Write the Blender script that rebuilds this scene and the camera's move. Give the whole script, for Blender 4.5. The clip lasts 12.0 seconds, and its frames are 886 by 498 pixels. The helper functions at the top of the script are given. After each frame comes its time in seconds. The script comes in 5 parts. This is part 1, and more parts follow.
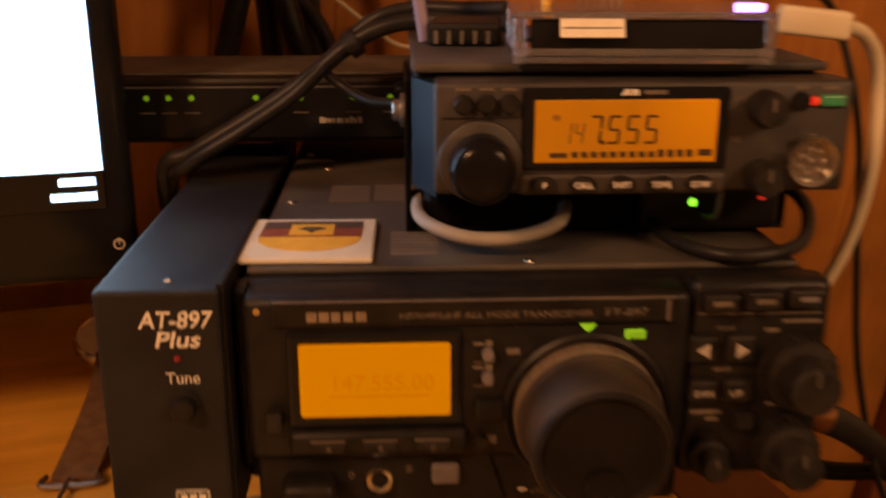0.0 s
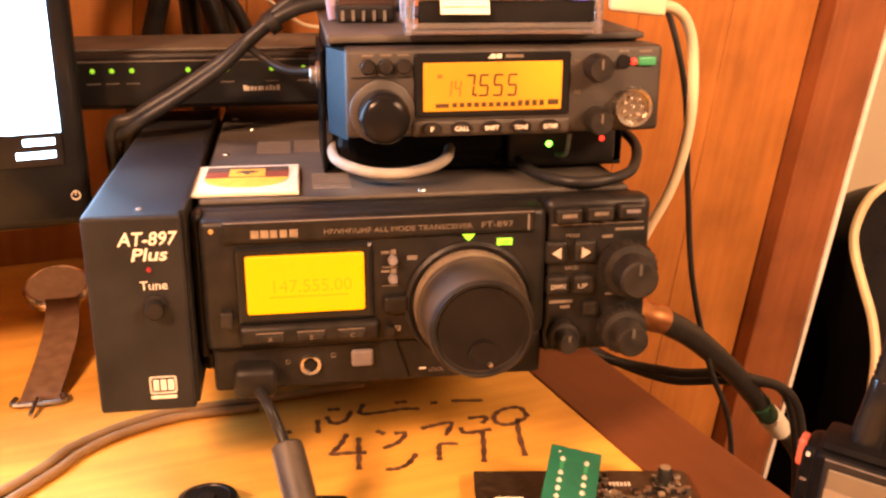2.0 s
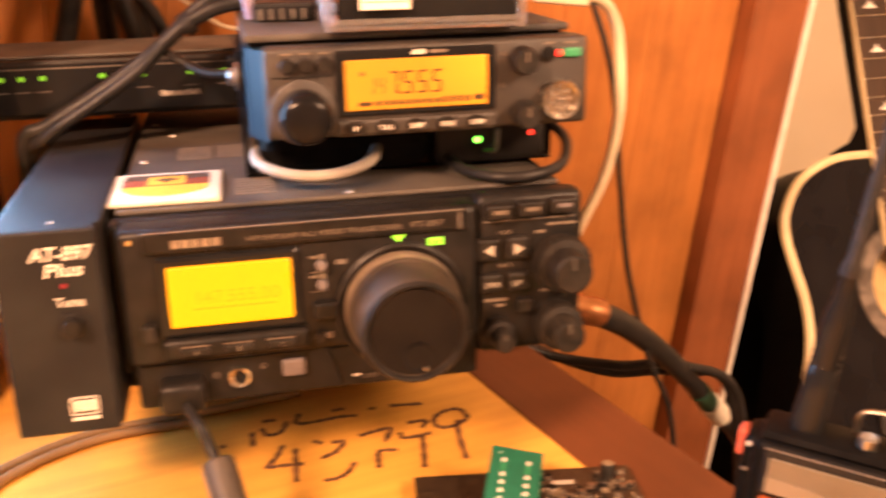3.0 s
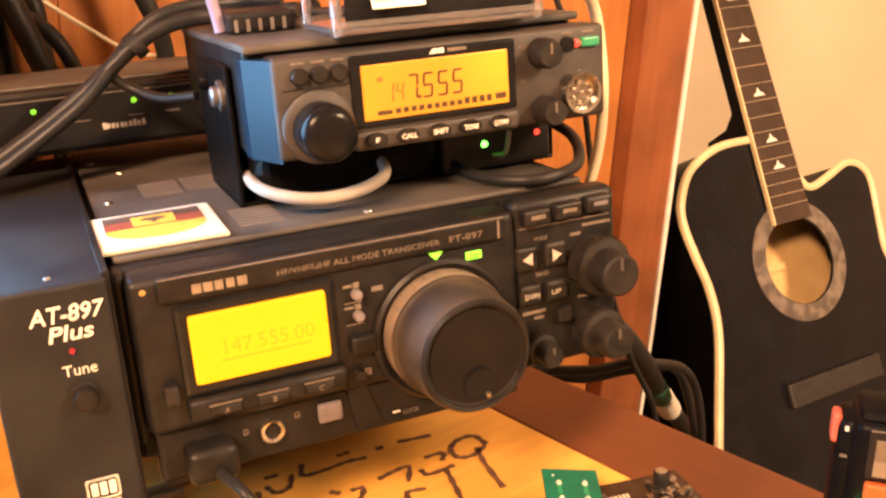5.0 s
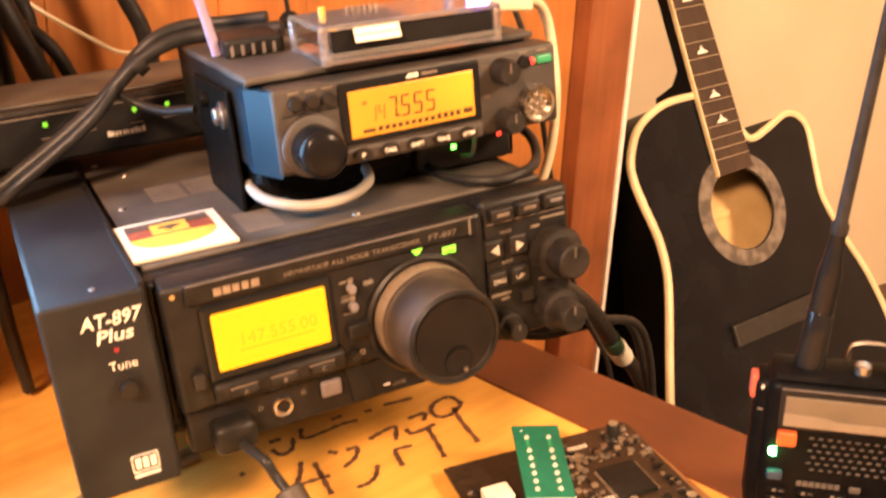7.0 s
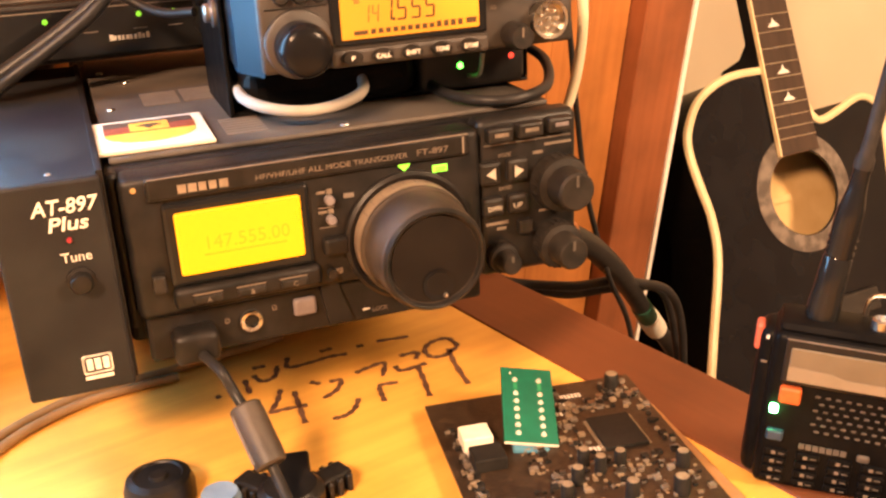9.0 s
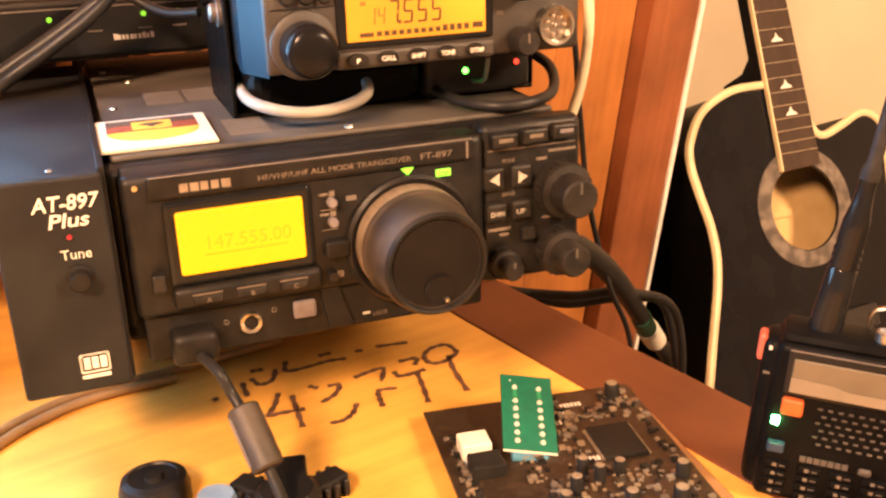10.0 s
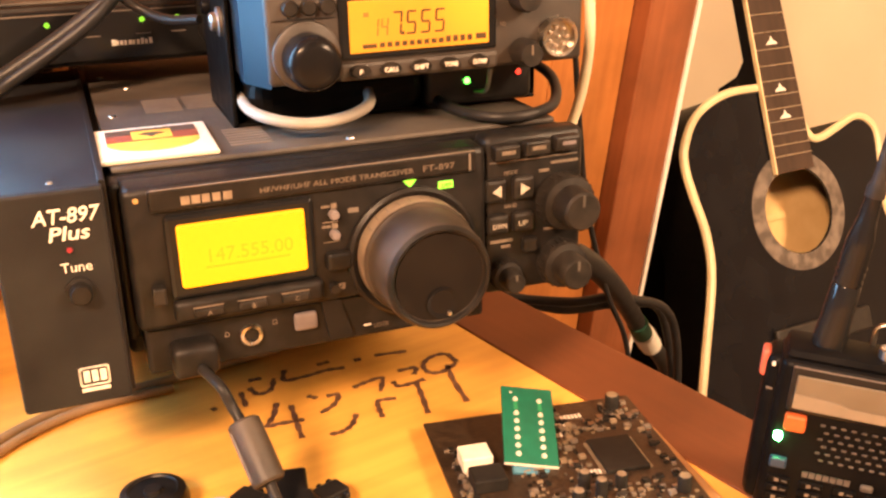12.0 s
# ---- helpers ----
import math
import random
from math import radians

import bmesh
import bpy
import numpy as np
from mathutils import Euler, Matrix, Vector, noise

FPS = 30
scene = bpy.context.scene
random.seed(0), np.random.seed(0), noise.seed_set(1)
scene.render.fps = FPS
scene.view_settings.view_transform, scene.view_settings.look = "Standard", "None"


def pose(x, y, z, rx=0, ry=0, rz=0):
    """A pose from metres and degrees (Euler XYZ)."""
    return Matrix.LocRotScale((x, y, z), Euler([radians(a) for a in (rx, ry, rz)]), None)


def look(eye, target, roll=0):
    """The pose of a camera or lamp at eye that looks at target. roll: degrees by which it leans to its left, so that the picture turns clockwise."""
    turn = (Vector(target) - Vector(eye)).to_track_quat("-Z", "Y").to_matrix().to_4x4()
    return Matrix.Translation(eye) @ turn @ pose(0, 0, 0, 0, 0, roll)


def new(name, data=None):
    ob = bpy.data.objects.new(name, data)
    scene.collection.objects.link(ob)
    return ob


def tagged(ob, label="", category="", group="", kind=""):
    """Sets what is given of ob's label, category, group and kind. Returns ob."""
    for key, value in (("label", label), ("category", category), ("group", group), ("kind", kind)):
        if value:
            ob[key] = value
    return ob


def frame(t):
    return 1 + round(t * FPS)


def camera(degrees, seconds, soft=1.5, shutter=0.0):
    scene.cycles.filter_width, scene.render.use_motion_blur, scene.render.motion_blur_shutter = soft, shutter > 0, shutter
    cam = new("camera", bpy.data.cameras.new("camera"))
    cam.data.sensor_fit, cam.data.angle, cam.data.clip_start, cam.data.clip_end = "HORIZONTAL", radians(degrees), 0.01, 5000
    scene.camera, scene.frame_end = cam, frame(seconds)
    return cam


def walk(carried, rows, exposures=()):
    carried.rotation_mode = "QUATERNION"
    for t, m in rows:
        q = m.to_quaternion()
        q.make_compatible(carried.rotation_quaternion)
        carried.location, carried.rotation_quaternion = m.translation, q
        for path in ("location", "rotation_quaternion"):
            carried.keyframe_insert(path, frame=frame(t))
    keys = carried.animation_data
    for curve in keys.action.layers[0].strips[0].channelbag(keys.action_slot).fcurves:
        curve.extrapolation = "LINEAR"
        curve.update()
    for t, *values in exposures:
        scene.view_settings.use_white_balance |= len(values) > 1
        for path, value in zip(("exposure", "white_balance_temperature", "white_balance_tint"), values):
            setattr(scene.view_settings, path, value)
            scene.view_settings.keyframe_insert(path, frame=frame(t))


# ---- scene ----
cam = camera(48.1, 12.0, soft=2.4, shutter=0.8)
PATH = [
    (0, (0.058, -0.316, 0.253), (0.142, 1.591, -0.344), 0.0),
    (0.5, (0.054, -0.377, 0.248), (0.256, 1.534, -0.308), 1.2),
    (1, (0.053, -0.419, 0.251), (0.319, 1.478, -0.320), 1.1),
    (1.5, (0.048, -0.426, 0.256), (0.338, 1.460, -0.343), 0.6),
    (2, (0.047, -0.418, 0.260), (0.331, 1.460, -0.367), 0.1),
    (2.5, (0.046, -0.411, 0.260), (0.340, 1.463, -0.374), -0.7),
    (3, (0.053, -0.408, 0.257), (0.456, 1.448, -0.372), -1.1),
    (3.2, (0.059, -0.408, 0.257), (0.529, 1.429, -0.375), -1.1),
    (4.8, (-0.017, -0.350, 0.245), (0.703, 1.416, -0.356), -3.8),
    (5, (-0.016, -0.350, 0.246), (0.702, 1.418, -0.352), -4.1),
    (5.5, (-0.013, -0.345, 0.268), (0.687, 1.417, -0.368), -5.2),
    (6, (-0.011, -0.343, 0.295), (0.687, 1.416, -0.353), -6.6),
    (6.5, (-0.035, -0.371, 0.314), (0.745, 1.325, -0.406), -5.6),
    (7, (-0.044, -0.397, 0.291), (0.728, 1.303, -0.427), -5.2),
    (7.2, (-0.045, -0.388, 0.286), (0.716, 1.309, -0.450), -4.8),
    (8.8, (-0.005, -0.393, 0.253), (0.634, 1.349, -0.492), -3.1),
    (9, (-0.005, -0.393, 0.251), (0.633, 1.353, -0.489), -2.8),
    (9.5, (-0.003, -0.392, 0.247), (0.631, 1.362, -0.474), -2.3),
    (10, (-0.006, -0.391, 0.248), (0.638, 1.360, -0.473), -1.7),
    (10.5, (-0.008, -0.389, 0.248), (0.645, 1.359, -0.471), -1.5),
    (11, (-0.010, -0.387, 0.250), (0.651, 1.357, -0.473), -1.3),
    (11.5, (-0.010, -0.386, 0.252), (0.652, 1.355, -0.476), -1.3),
    (12, (-0.009, -0.385, 0.254), (0.652, 1.356, -0.475), -1.2),
]
walk(cam, [(t, look(eye, target, roll)) for t, eye, target, roll in PATH], [(0, -2.15, 8700, 36), (0.5, -1.3, 8600, 38), (1, -0.45, 8000, 42), (1.5, -0.14, 7700, 42), (2, -0.03, 7300, 34), (2.5, 0.13, 6700, 25), (3, 0.08, 6900, 33), (5, 0.17, 6300, 18), (12, 0.20, 6300, 18)])

# ---- world, lights, exposure ----
world = bpy.data.worlds.new("world")
scene.world = world
world.use_nodes = True
world.node_tree.nodes["Background"].inputs["Color"].default_value = (1.0, 0.62, 0.3, 1)
world.node_tree.nodes["Background"].inputs["Strength"].default_value = 0.05


def area(name, eye, target, size, watts, colour):
    data = bpy.data.lights.new(name, "AREA")
    data.energy, data.color, data.shape, data.size = watts, colour, "DISK", size
    ob = new(name, data)
    ob.matrix_world = look(eye, target)
    return ob


area("room_light", (-0.75, -1.0, 1.05), (0.05, 0.1, 0.0), 0.3, 68.0, (1.0, 0.585, 0.30))
area("second_light", (1.05, -1.0, 0.85), (0.95, 0.9, -0.1), 0.35, 50.0, (1.0, 0.645, 0.35))

# ---- materials ----


def mat(name, colour, rough=0.5, metal=0.0, colour2=None, scale=40.0, bump=0.0, bump_scale=300.0, emit=None, power=0.0, coat=0.0, stretch=(1, 1, 1), low=0.35, high=0.65, spec=0.5):
    """A surface with a second colour in blotches and fine relief."""
    m = bpy.data.materials.new(name)
    m.use_nodes = True
    n, l = m.node_tree.nodes, m.node_tree.links
    b = n["Principled BSDF"]
    b.inputs["Base Color"].default_value = (*colour, 1)
    b.inputs["Roughness"].default_value = rough
    b.inputs["Metallic"].default_value = metal
    b.inputs["Coat Weight"].default_value = coat
    b.inputs["Specular IOR Level"].default_value = spec
    co = n.new("ShaderNodeTexCoord")
    mp = n.new("ShaderNodeMapping")
    mp.inputs["Scale"].default_value = stretch
    l.new(co.outputs["Object"], mp.inputs["Vector"])
    if colour2:
        t = n.new("ShaderNodeTexNoise")
        t.inputs["Scale"].default_value = scale
        t.inputs["Detail"].default_value = 6
        r = n.new("ShaderNodeValToRGB")
        r.color_ramp.elements[0].position, r.color_ramp.elements[1].position = low, high
        r.color_ramp.elements[0].color, r.color_ramp.elements[1].color = (*colour, 1), (*colour2, 1)
        l.new(mp.outputs["Vector"], t.inputs["Vector"])
        l.new(t.outputs["Fac"], r.inputs["Fac"])
        l.new(r.outputs["Color"], b.inputs["Base Color"])
        rr = n.new("ShaderNodeMapRange")
        rr.inputs["To Min"].default_value, rr.inputs["To Max"].default_value = max(rough - 0.1, 0.03), min(rough + 0.12, 1)
        l.new(t.outputs["Fac"], rr.inputs["Value"])
        l.new(rr.outputs["Result"], b.inputs["Roughness"])
    if bump:
        t = n.new("ShaderNodeTexNoise")
        t.inputs["Scale"].default_value = bump_scale
        t.inputs["Detail"].default_value = 3
        u = n.new("ShaderNodeBump")
        u.inputs["Strength"].default_value = bump
        u.inputs["Distance"].default_value = 0.0006
        l.new(mp.outputs["Vector"], t.inputs["Vector"])
        l.new(t.outputs["Fac"], u.inputs["Height"])
        l.new(u.outputs["Normal"], b.inputs["Normal"])
    if emit:
        b.inputs["Emission Color"].default_value = (*emit, 1)
        b.inputs["Emission Strength"].default_value = power
    return m


def wood(name, dark, light, grain=60.0, along=0, rough=0.45, coat=0.0, rings=0.5):
    """Wood whose grain runs along one axis, with rings and fine pores."""
    m = bpy.data.materials.new(name)
    m.use_nodes = True
    n, l = m.node_tree.nodes, m.node_tree.links
    b = n["Principled BSDF"]
    b.inputs["Roughness"].default_value = rough
    b.inputs["Coat Weight"].default_value = coat
    co = n.new("ShaderNodeTexCoord")
    mp = n.new("ShaderNodeMapping")
    s = [1.0, 1.0, 1.0]
    s[along] = 0.06
    mp.inputs["Scale"].default_value = s
    l.new(co.outputs["Object"], mp.inputs["Vector"])
    big = n.new("ShaderNodeTexNoise")
    big.inputs["Scale"].default_value = grain * 0.25
    big.inputs["Detail"].default_value = 4
    big.inputs["Distortion"].default_value = rings
    fine = n.new("ShaderNodeTexNoise")
    fine.inputs["Scale"].default_value = grain * 4
    fine.inputs["Detail"].default_value = 5
    mix = n.new("ShaderNodeMix")
    mix.inputs["Factor"].default_value = 0.4
    l.new(mp.outputs["Vector"], big.inputs["Vector"])
    l.new(mp.outputs["Vector"], fine.inputs["Vector"])
    l.new(big.outputs["Fac"], mix.inputs["A"])
    l.new(fine.outputs["Fac"], mix.inputs["B"])
    r = n.new("ShaderNodeValToRGB")
    r.color_ramp.elements[0].position, r.color_ramp.elements[1].position = 0.36, 0.62
    r.color_ramp.elements[0].color, r.color_ramp.elements[1].color = (*dark, 1), (*light, 1)
    l.new(mix.outputs["Result"], r.inputs["Fac"])
    blot = n.new("ShaderNodeTexNoise")
    blot.inputs["Scale"].default_value = 14
    blot.inputs["Detail"].default_value = 7
    l.new(co.outputs["Object"], blot.inputs["Vector"])
    tone = n.new("ShaderNodeMapRange")
    tone.inputs["From Min"].default_value, tone.inputs["From Max"].default_value = 0.3, 0.62
    tone.inputs["To Min"].default_value, tone.inputs["To Max"].default_value = 0.66, 1.0
    l.new(blot.outputs["Fac"], tone.inputs["Value"])
    stain = n.new("ShaderNodeVectorMath")
    stain.operation = "SCALE"
    l.new(r.outputs["Color"], stain.inputs[0])
    l.new(tone.outputs["Result"], stain.inputs["Scale"])
    l.new(stain.outputs["Vector"], b.inputs["Base Color"])
    u = n.new("ShaderNodeBump")
    u.inputs["Strength"].default_value = 0.15
    u.inputs["Distance"].default_value = 0.0005
    l.new(fine.outputs["Fac"], u.inputs["Height"])
    l.new(u.outputs["Normal"], b.inputs["Normal"])
    return m


M_DESK = wood("pine_top", (0.60, 0.29, 0.048), (0.80, 0.425, 0.082), 26, 0, 0.42, 0.15)
M_EDGE = wood("brown_edging", (0.105, 0.033, 0.011), (0.135, 0.043, 0.015), 40, 1, 0.5, 0.0)
M_PANEL = wood("panelling", (0.32, 0.105, 0.022), (0.47, 0.18, 0.042), 30, 2, 0.42, 0.2, 1.2)
M_POST = wood("red_post", (0.22, 0.068, 0.022), (0.30, 0.098, 0.036), 30, 2, 0.4, 0.2)
M_WALL = mat("cream_paint", (0.72, 0.62, 0.45), 0.85, colour2=(0.66, 0.56, 0.40), scale=3, bump=0.3, bump_scale=120)
M_CEIL = mat("ceiling_paint", (0.7, 0.66, 0.58), 0.9, colour2=(0.66, 0.62, 0.54), scale=4)
M_FLOOR = mat("brown_carpet", (0.10, 0.07, 0.045), 0.95, colour2=(0.14, 0.10, 0.065), scale=90, bump=0.8, bump_scale=600)
M_WHITE = mat("white_edge", (0.82, 0.78, 0.7), 0.6, colour2=(0.7, 0.64, 0.56), scale=60)
M_CASE = mat("black_paint", (0.006, 0.006, 0.007), 0.42, colour2=(0.014, 0.013, 0.012), scale=55, bump=0.35, bump_scale=1800, spec=0.22)
M_TUNER = mat("tuner_paint", (0.008, 0.008, 0.010), 0.48, colour2=(0.017, 0.017, 0.017), scale=30, bump=0.5, bump_scale=1500, spec=0.22)
M_DUST = mat("dusty_black", (0.032, 0.028, 0.025), 0.66, colour2=(0.092, 0.077, 0.062), scale=26, bump=0.4, bump_scale=1400)
M_PLASTIC = mat("black_plastic", (0.007, 0.007, 0.007), 0.36, colour2=(0.015, 0.013, 0.012), scale=120, bump=0.2, bump_scale=2200, spec=0.22)
M_KFACE = mat("knob_face", (0.006, 0.006, 0.007), 0.22, colour2=(0.010, 0.009, 0.009), scale=60, spec=0.12)
M_GLOSS = mat("gloss_black", (0.008, 0.008, 0.009), 0.12, colour2=(0.012, 0.012, 0.012), scale=30, spec=0.22)
M_KNOB = mat("worn_knob_rubber", (0.026, 0.020, 0.015), 0.5, colour2=(0.056, 0.042, 0.030), scale=60, bump=0.3, bump_scale=2600, spec=0.25)
M_RUBBER = mat("dark_rubber", (0.009, 0.008, 0.0075), 0.55, colour2=(0.022, 0.018, 0.015), scale=160, bump=0.3, bump_scale=2600, spec=0.22)
M_CHOKE = mat("dusty_choke", (0.022, 0.017, 0.013), 0.5, colour2=(0.048, 0.036, 0.026), scale=90, bump=0.3, bump_scale=1800)
M_BAND = mat("worn_band", (0.13, 0.10, 0.075), 0.4, colour2=(0.24, 0.19, 0.14), scale=70)
M_FACE = mat("grey_plastic", (0.023, 0.019, 0.016), 0.48, colour2=(0.040, 0.033, 0.028), scale=60, bump=0.3, bump_scale=2400)
# base colour carries the blue that the monitor throws on the cheek
M_BLUE = mat("monitor_tinted_side", (0.0045, 0.017, 0.035), 0.38, colour2=(0.007, 0.023, 0.044), scale=50, spec=0.16)
M_KEY = mat("key_plastic", (0.011, 0.010, 0.009), 0.4, colour2=(0.022, 0.019, 0.017), scale=200, spec=0.22)
M_GREY = mat("grey_button", (0.135, 0.12, 0.128), 0.5, colour2=(0.175, 0.155, 0.162), scale=150)
M_INK = mat("white_print", (0.78, 0.74, 0.66), 0.6, colour2=(0.6, 0.56, 0.5), scale=400)
M_PALE = mat("pale_print", (0.46, 0.41, 0.34), 0.6, colour2=(0.36, 0.32, 0.27), scale=400)
M_DIM = mat("dim_print", (0.165, 0.13, 0.098), 0.6, colour2=(0.115, 0.092, 0.07), scale=400)
M_GOLD = mat("metal_print", (0.29, 0.235, 0.18), 0.4, 0.3, colour2=(0.21, 0.17, 0.13), scale=300)
M_METAL = mat("nickel", (0.72, 0.68, 0.6), 0.25, 1.0, colour2=(0.5, 0.46, 0.4), scale=90)
M_STEEL = mat("steel", (0.45, 0.44, 0.42), 0.35, 1.0, colour2=(0.3, 0.29, 0.27), scale=120)
M_COPPER = mat("copper", (0.75, 0.36, 0.18), 0.3, 1.0, colour2=(0.5, 0.24, 0.1), scale=90)
M_LCD = mat("yellow_lcd", (0.12, 0.05, 0.0), 0.3, emit=(1.0, 0.35, 0.002), power=2.05, colour2=(0.10, 0.04, 0.0), scale=40)
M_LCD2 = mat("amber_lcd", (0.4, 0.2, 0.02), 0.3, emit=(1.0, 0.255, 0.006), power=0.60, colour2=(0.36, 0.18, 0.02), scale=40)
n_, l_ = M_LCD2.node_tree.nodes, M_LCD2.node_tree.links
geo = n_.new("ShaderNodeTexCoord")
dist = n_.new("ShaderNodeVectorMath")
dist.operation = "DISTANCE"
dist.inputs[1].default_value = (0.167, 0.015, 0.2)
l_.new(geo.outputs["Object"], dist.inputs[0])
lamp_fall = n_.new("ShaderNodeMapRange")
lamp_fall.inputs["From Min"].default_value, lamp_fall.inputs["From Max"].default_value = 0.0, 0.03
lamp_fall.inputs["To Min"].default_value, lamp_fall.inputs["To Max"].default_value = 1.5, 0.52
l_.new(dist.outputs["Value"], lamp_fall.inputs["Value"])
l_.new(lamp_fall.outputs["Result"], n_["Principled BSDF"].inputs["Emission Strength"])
M_SEG2D = mat("pale_segment", (0.30, 0.13, 0.02), 0.5)
M_SEG = mat("lcd_segment", (0.06, 0.03, 0.01), 0.5)
M_SEG2 = mat("faint_segment", (0.10, 0.04, 0.0), 0.5, emit=(1.0, 0.33, 0.001), power=1.72)
M_GREEN = mat("green_led", (0.05, 0.4, 0.05), 0.3, emit=(0.45, 1.0, 0.03), power=1.6)
M_RLIGHT = mat("router_led", (0.05, 0.3, 0.03), 0.3, emit=(0.40, 1.0, 0.03), power=0.7)
M_GLED = mat("bright_green_led", (0.05, 0.6, 0.1), 0.3, emit=(0.10, 1.0, 0.20), power=110.0)
M_GLED2 = mat("plug_green_led", (0.05, 0.6, 0.1), 0.3, emit=(0.10, 1.0, 0.05), power=9.0)
M_RLED = mat("red_led", (0.5, 0.02, 0.02), 0.3, emit=(1.0, 0.05, 0.02), power=2.5)
M_DRED = mat("dim_red_led", (0.25, 0.02, 0.03), 0.3, emit=(1.0, 0.1, 0.1), power=0.05)
M_VLED = mat("violet_led", (0.3, 0.2, 0.6), 0.3, emit=(0.42, 0.28, 1.0), power=22.0)
M_GRN = mat("green_plastic", (0.02, 0.22, 0.10), 0.4, colour2=(0.03, 0.28, 0.13), scale=200)
M_ORANGE = mat("orange_button", (0.55, 0.11, 0.02), 0.45, colour2=(0.46, 0.09, 0.02), scale=300)
M_PTT = mat("salmon_button", (0.50, 0.10, 0.06), 0.45)
M_CARD = mat("cream_card", (0.66, 0.60, 0.47), 0.5, colour2=(0.58, 0.52, 0.40), scale=60)
M_FRED = mat("card_red", (0.26, 0.06, 0.032), 0.5, colour2=(0.21, 0.05, 0.03), scale=150)
M_FBLK = mat("card_dark", (0.07, 0.05, 0.04), 0.5)
M_FGLD = mat("card_gold", (0.75, 0.42, 0.06), 0.5, colour2=(0.68, 0.36, 0.05), scale=150)
M_CABLE = mat("black_cable", (0.012, 0.012, 0.012), 0.4, colour2=(0.022, 0.02, 0.02), scale=80, spec=0.22)
M_TAN = mat("tan_cable", (0.24, 0.145, 0.062), 0.5, colour2=(0.19, 0.11, 0.045), scale=60)
M_GCABLE = mat("grey_cable", (0.34, 0.31, 0.27), 0.5, colour2=(0.28, 0.25, 0.21), scale=60)
M_CREAM = mat("cream_plastic", (0.72, 0.62, 0.42), 0.4, colour2=(0.64, 0.54, 0.36), scale=40)
M_PCB = mat("dark_board", (0.022, 0.014, 0.009), 0.35, colour2=(0.045, 0.028, 0.016), scale=350, bump=0.4, bump_scale=900, low=0.45, high=0.7)
M_PCBG = mat("green_board", (0.002, 0.125, 0.075), 0.55, colour2=(0.003, 0.105, 0.062), scale=120)
M_CHIP = mat("chip_black", (0.012, 0.011, 0.010), 0.5, colour2=(0.02, 0.018, 0.016), scale=300, spec=0.15)
M_SOLDER = mat("solder", (0.78, 0.75, 0.69), 0.35, 0.35)
M_CONN = mat("white_connector", (0.74, 0.70, 0.6), 0.45, colour2=(0.66, 0.62, 0.52), scale=200)
M_BLUECON = mat("blue_terminal", (0.05, 0.17, 0.26), 0.45, colour2=(0.06, 0.2, 0.3), scale=200)
M_BKEY = mat("blue_key", (0.012, 0.035, 0.07), 0.45)
M_STRAP = mat("brown_leather", (0.11, 0.06, 0.035), 0.6, colour2=(0.17, 0.10, 0.06), scale=150, bump=0.6, bump_scale=1500)
M_DIAL = mat("pale_dial", (0.80, 0.74, 0.60), 0.35, 0.0, colour2=(0.70, 0.63, 0.48), scale=200)
M_GUITAR = mat("black_lacquer", (0.006, 0.006, 0.008), 0.2, coat=0.08, colour2=(0.009, 0.009, 0.011), scale=20, spec=0.2)
M_BIND = mat("cream_binding", (0.75, 0.62, 0.38), 0.4, colour2=(0.66, 0.53, 0.31), scale=40)
M_FRETB = mat("rosewood", (0.03, 0.017, 0.011), 0.45, colour2=(0.05, 0.028, 0.018), scale=80, stretch=(1, 1, 0.1))
M_BRIDGE = mat("dark_bridge", (0.014, 0.012, 0.011), 0.5, colour2=(0.026, 0.022, 0.019), scale=80)
M_ROSE = mat("rosette_shell", (0.085, 0.070, 0.060), 0.35, colour2=(0.19, 0.158, 0.132), scale=62, low=0.40, high=0.62)
M_INSIDE = mat("guitar_inside", (0.84, 0.58, 0.26), 0.6, colour2=(0.76, 0.50, 0.21), scale=30)
M_PEARL = mat("pearl", (0.75, 0.72, 0.66), 0.3)
M_SCREEN = mat("lit_screen", (0.6, 0.7, 0.8), 0.4, emit=(0.24, 0.64, 1.0), power=22.0)
M_PANE = mat("grey_display", (0.095, 0.077, 0.05), 0.3, colour2=(0.13, 0.105, 0.07), scale=40)
M_MESH = mat("mesh_basket", (0.10, 0.075, 0.095), 0.5, colour2=(0.14, 0.10, 0.12), scale=60)
M_CLEAR = mat("clear_acrylic", (0.9, 0.9, 0.92), 0.08)
M_CLEAR.node_tree.nodes["Principled BSDF"].inputs["Transmission Weight"].default_value = 0.92
M_ANT = mat("grey_antenna", (0.27, 0.22, 0.32), 0.4, colour2=(0.22, 0.18, 0.27), scale=80)
M_PEN = mat("marker_ink", (0.045, 0.02, 0.012), 0.6, colour2=(0.12, 0.055, 0.03), scale=120)
M_LABEL = mat("white_label", (0.82, 0.78, 0.66), 0.6, colour2=(0.74, 0.7, 0.58), scale=200)
M_BLUEPL = mat("pale_blue_plastic", (0.16, 0.25, 0.37), 0.4, colour2=(0.20, 0.29, 0.40), scale=120)
M_FILM = mat("pale_film", (0.17, 0.14, 0.095), 0.3, colour2=(0.21, 0.17, 0.12), scale=60)
M_CARDD = mat("brown_cardboard", (0.30, 0.15, 0.055), 0.8, colour2=(0.24, 0.115, 0.042), scale=60)
M_CERAM = mat("tan_ceramic", (0.15, 0.112, 0.075), 0.5, colour2=(0.23, 0.175, 0.115), scale=200)
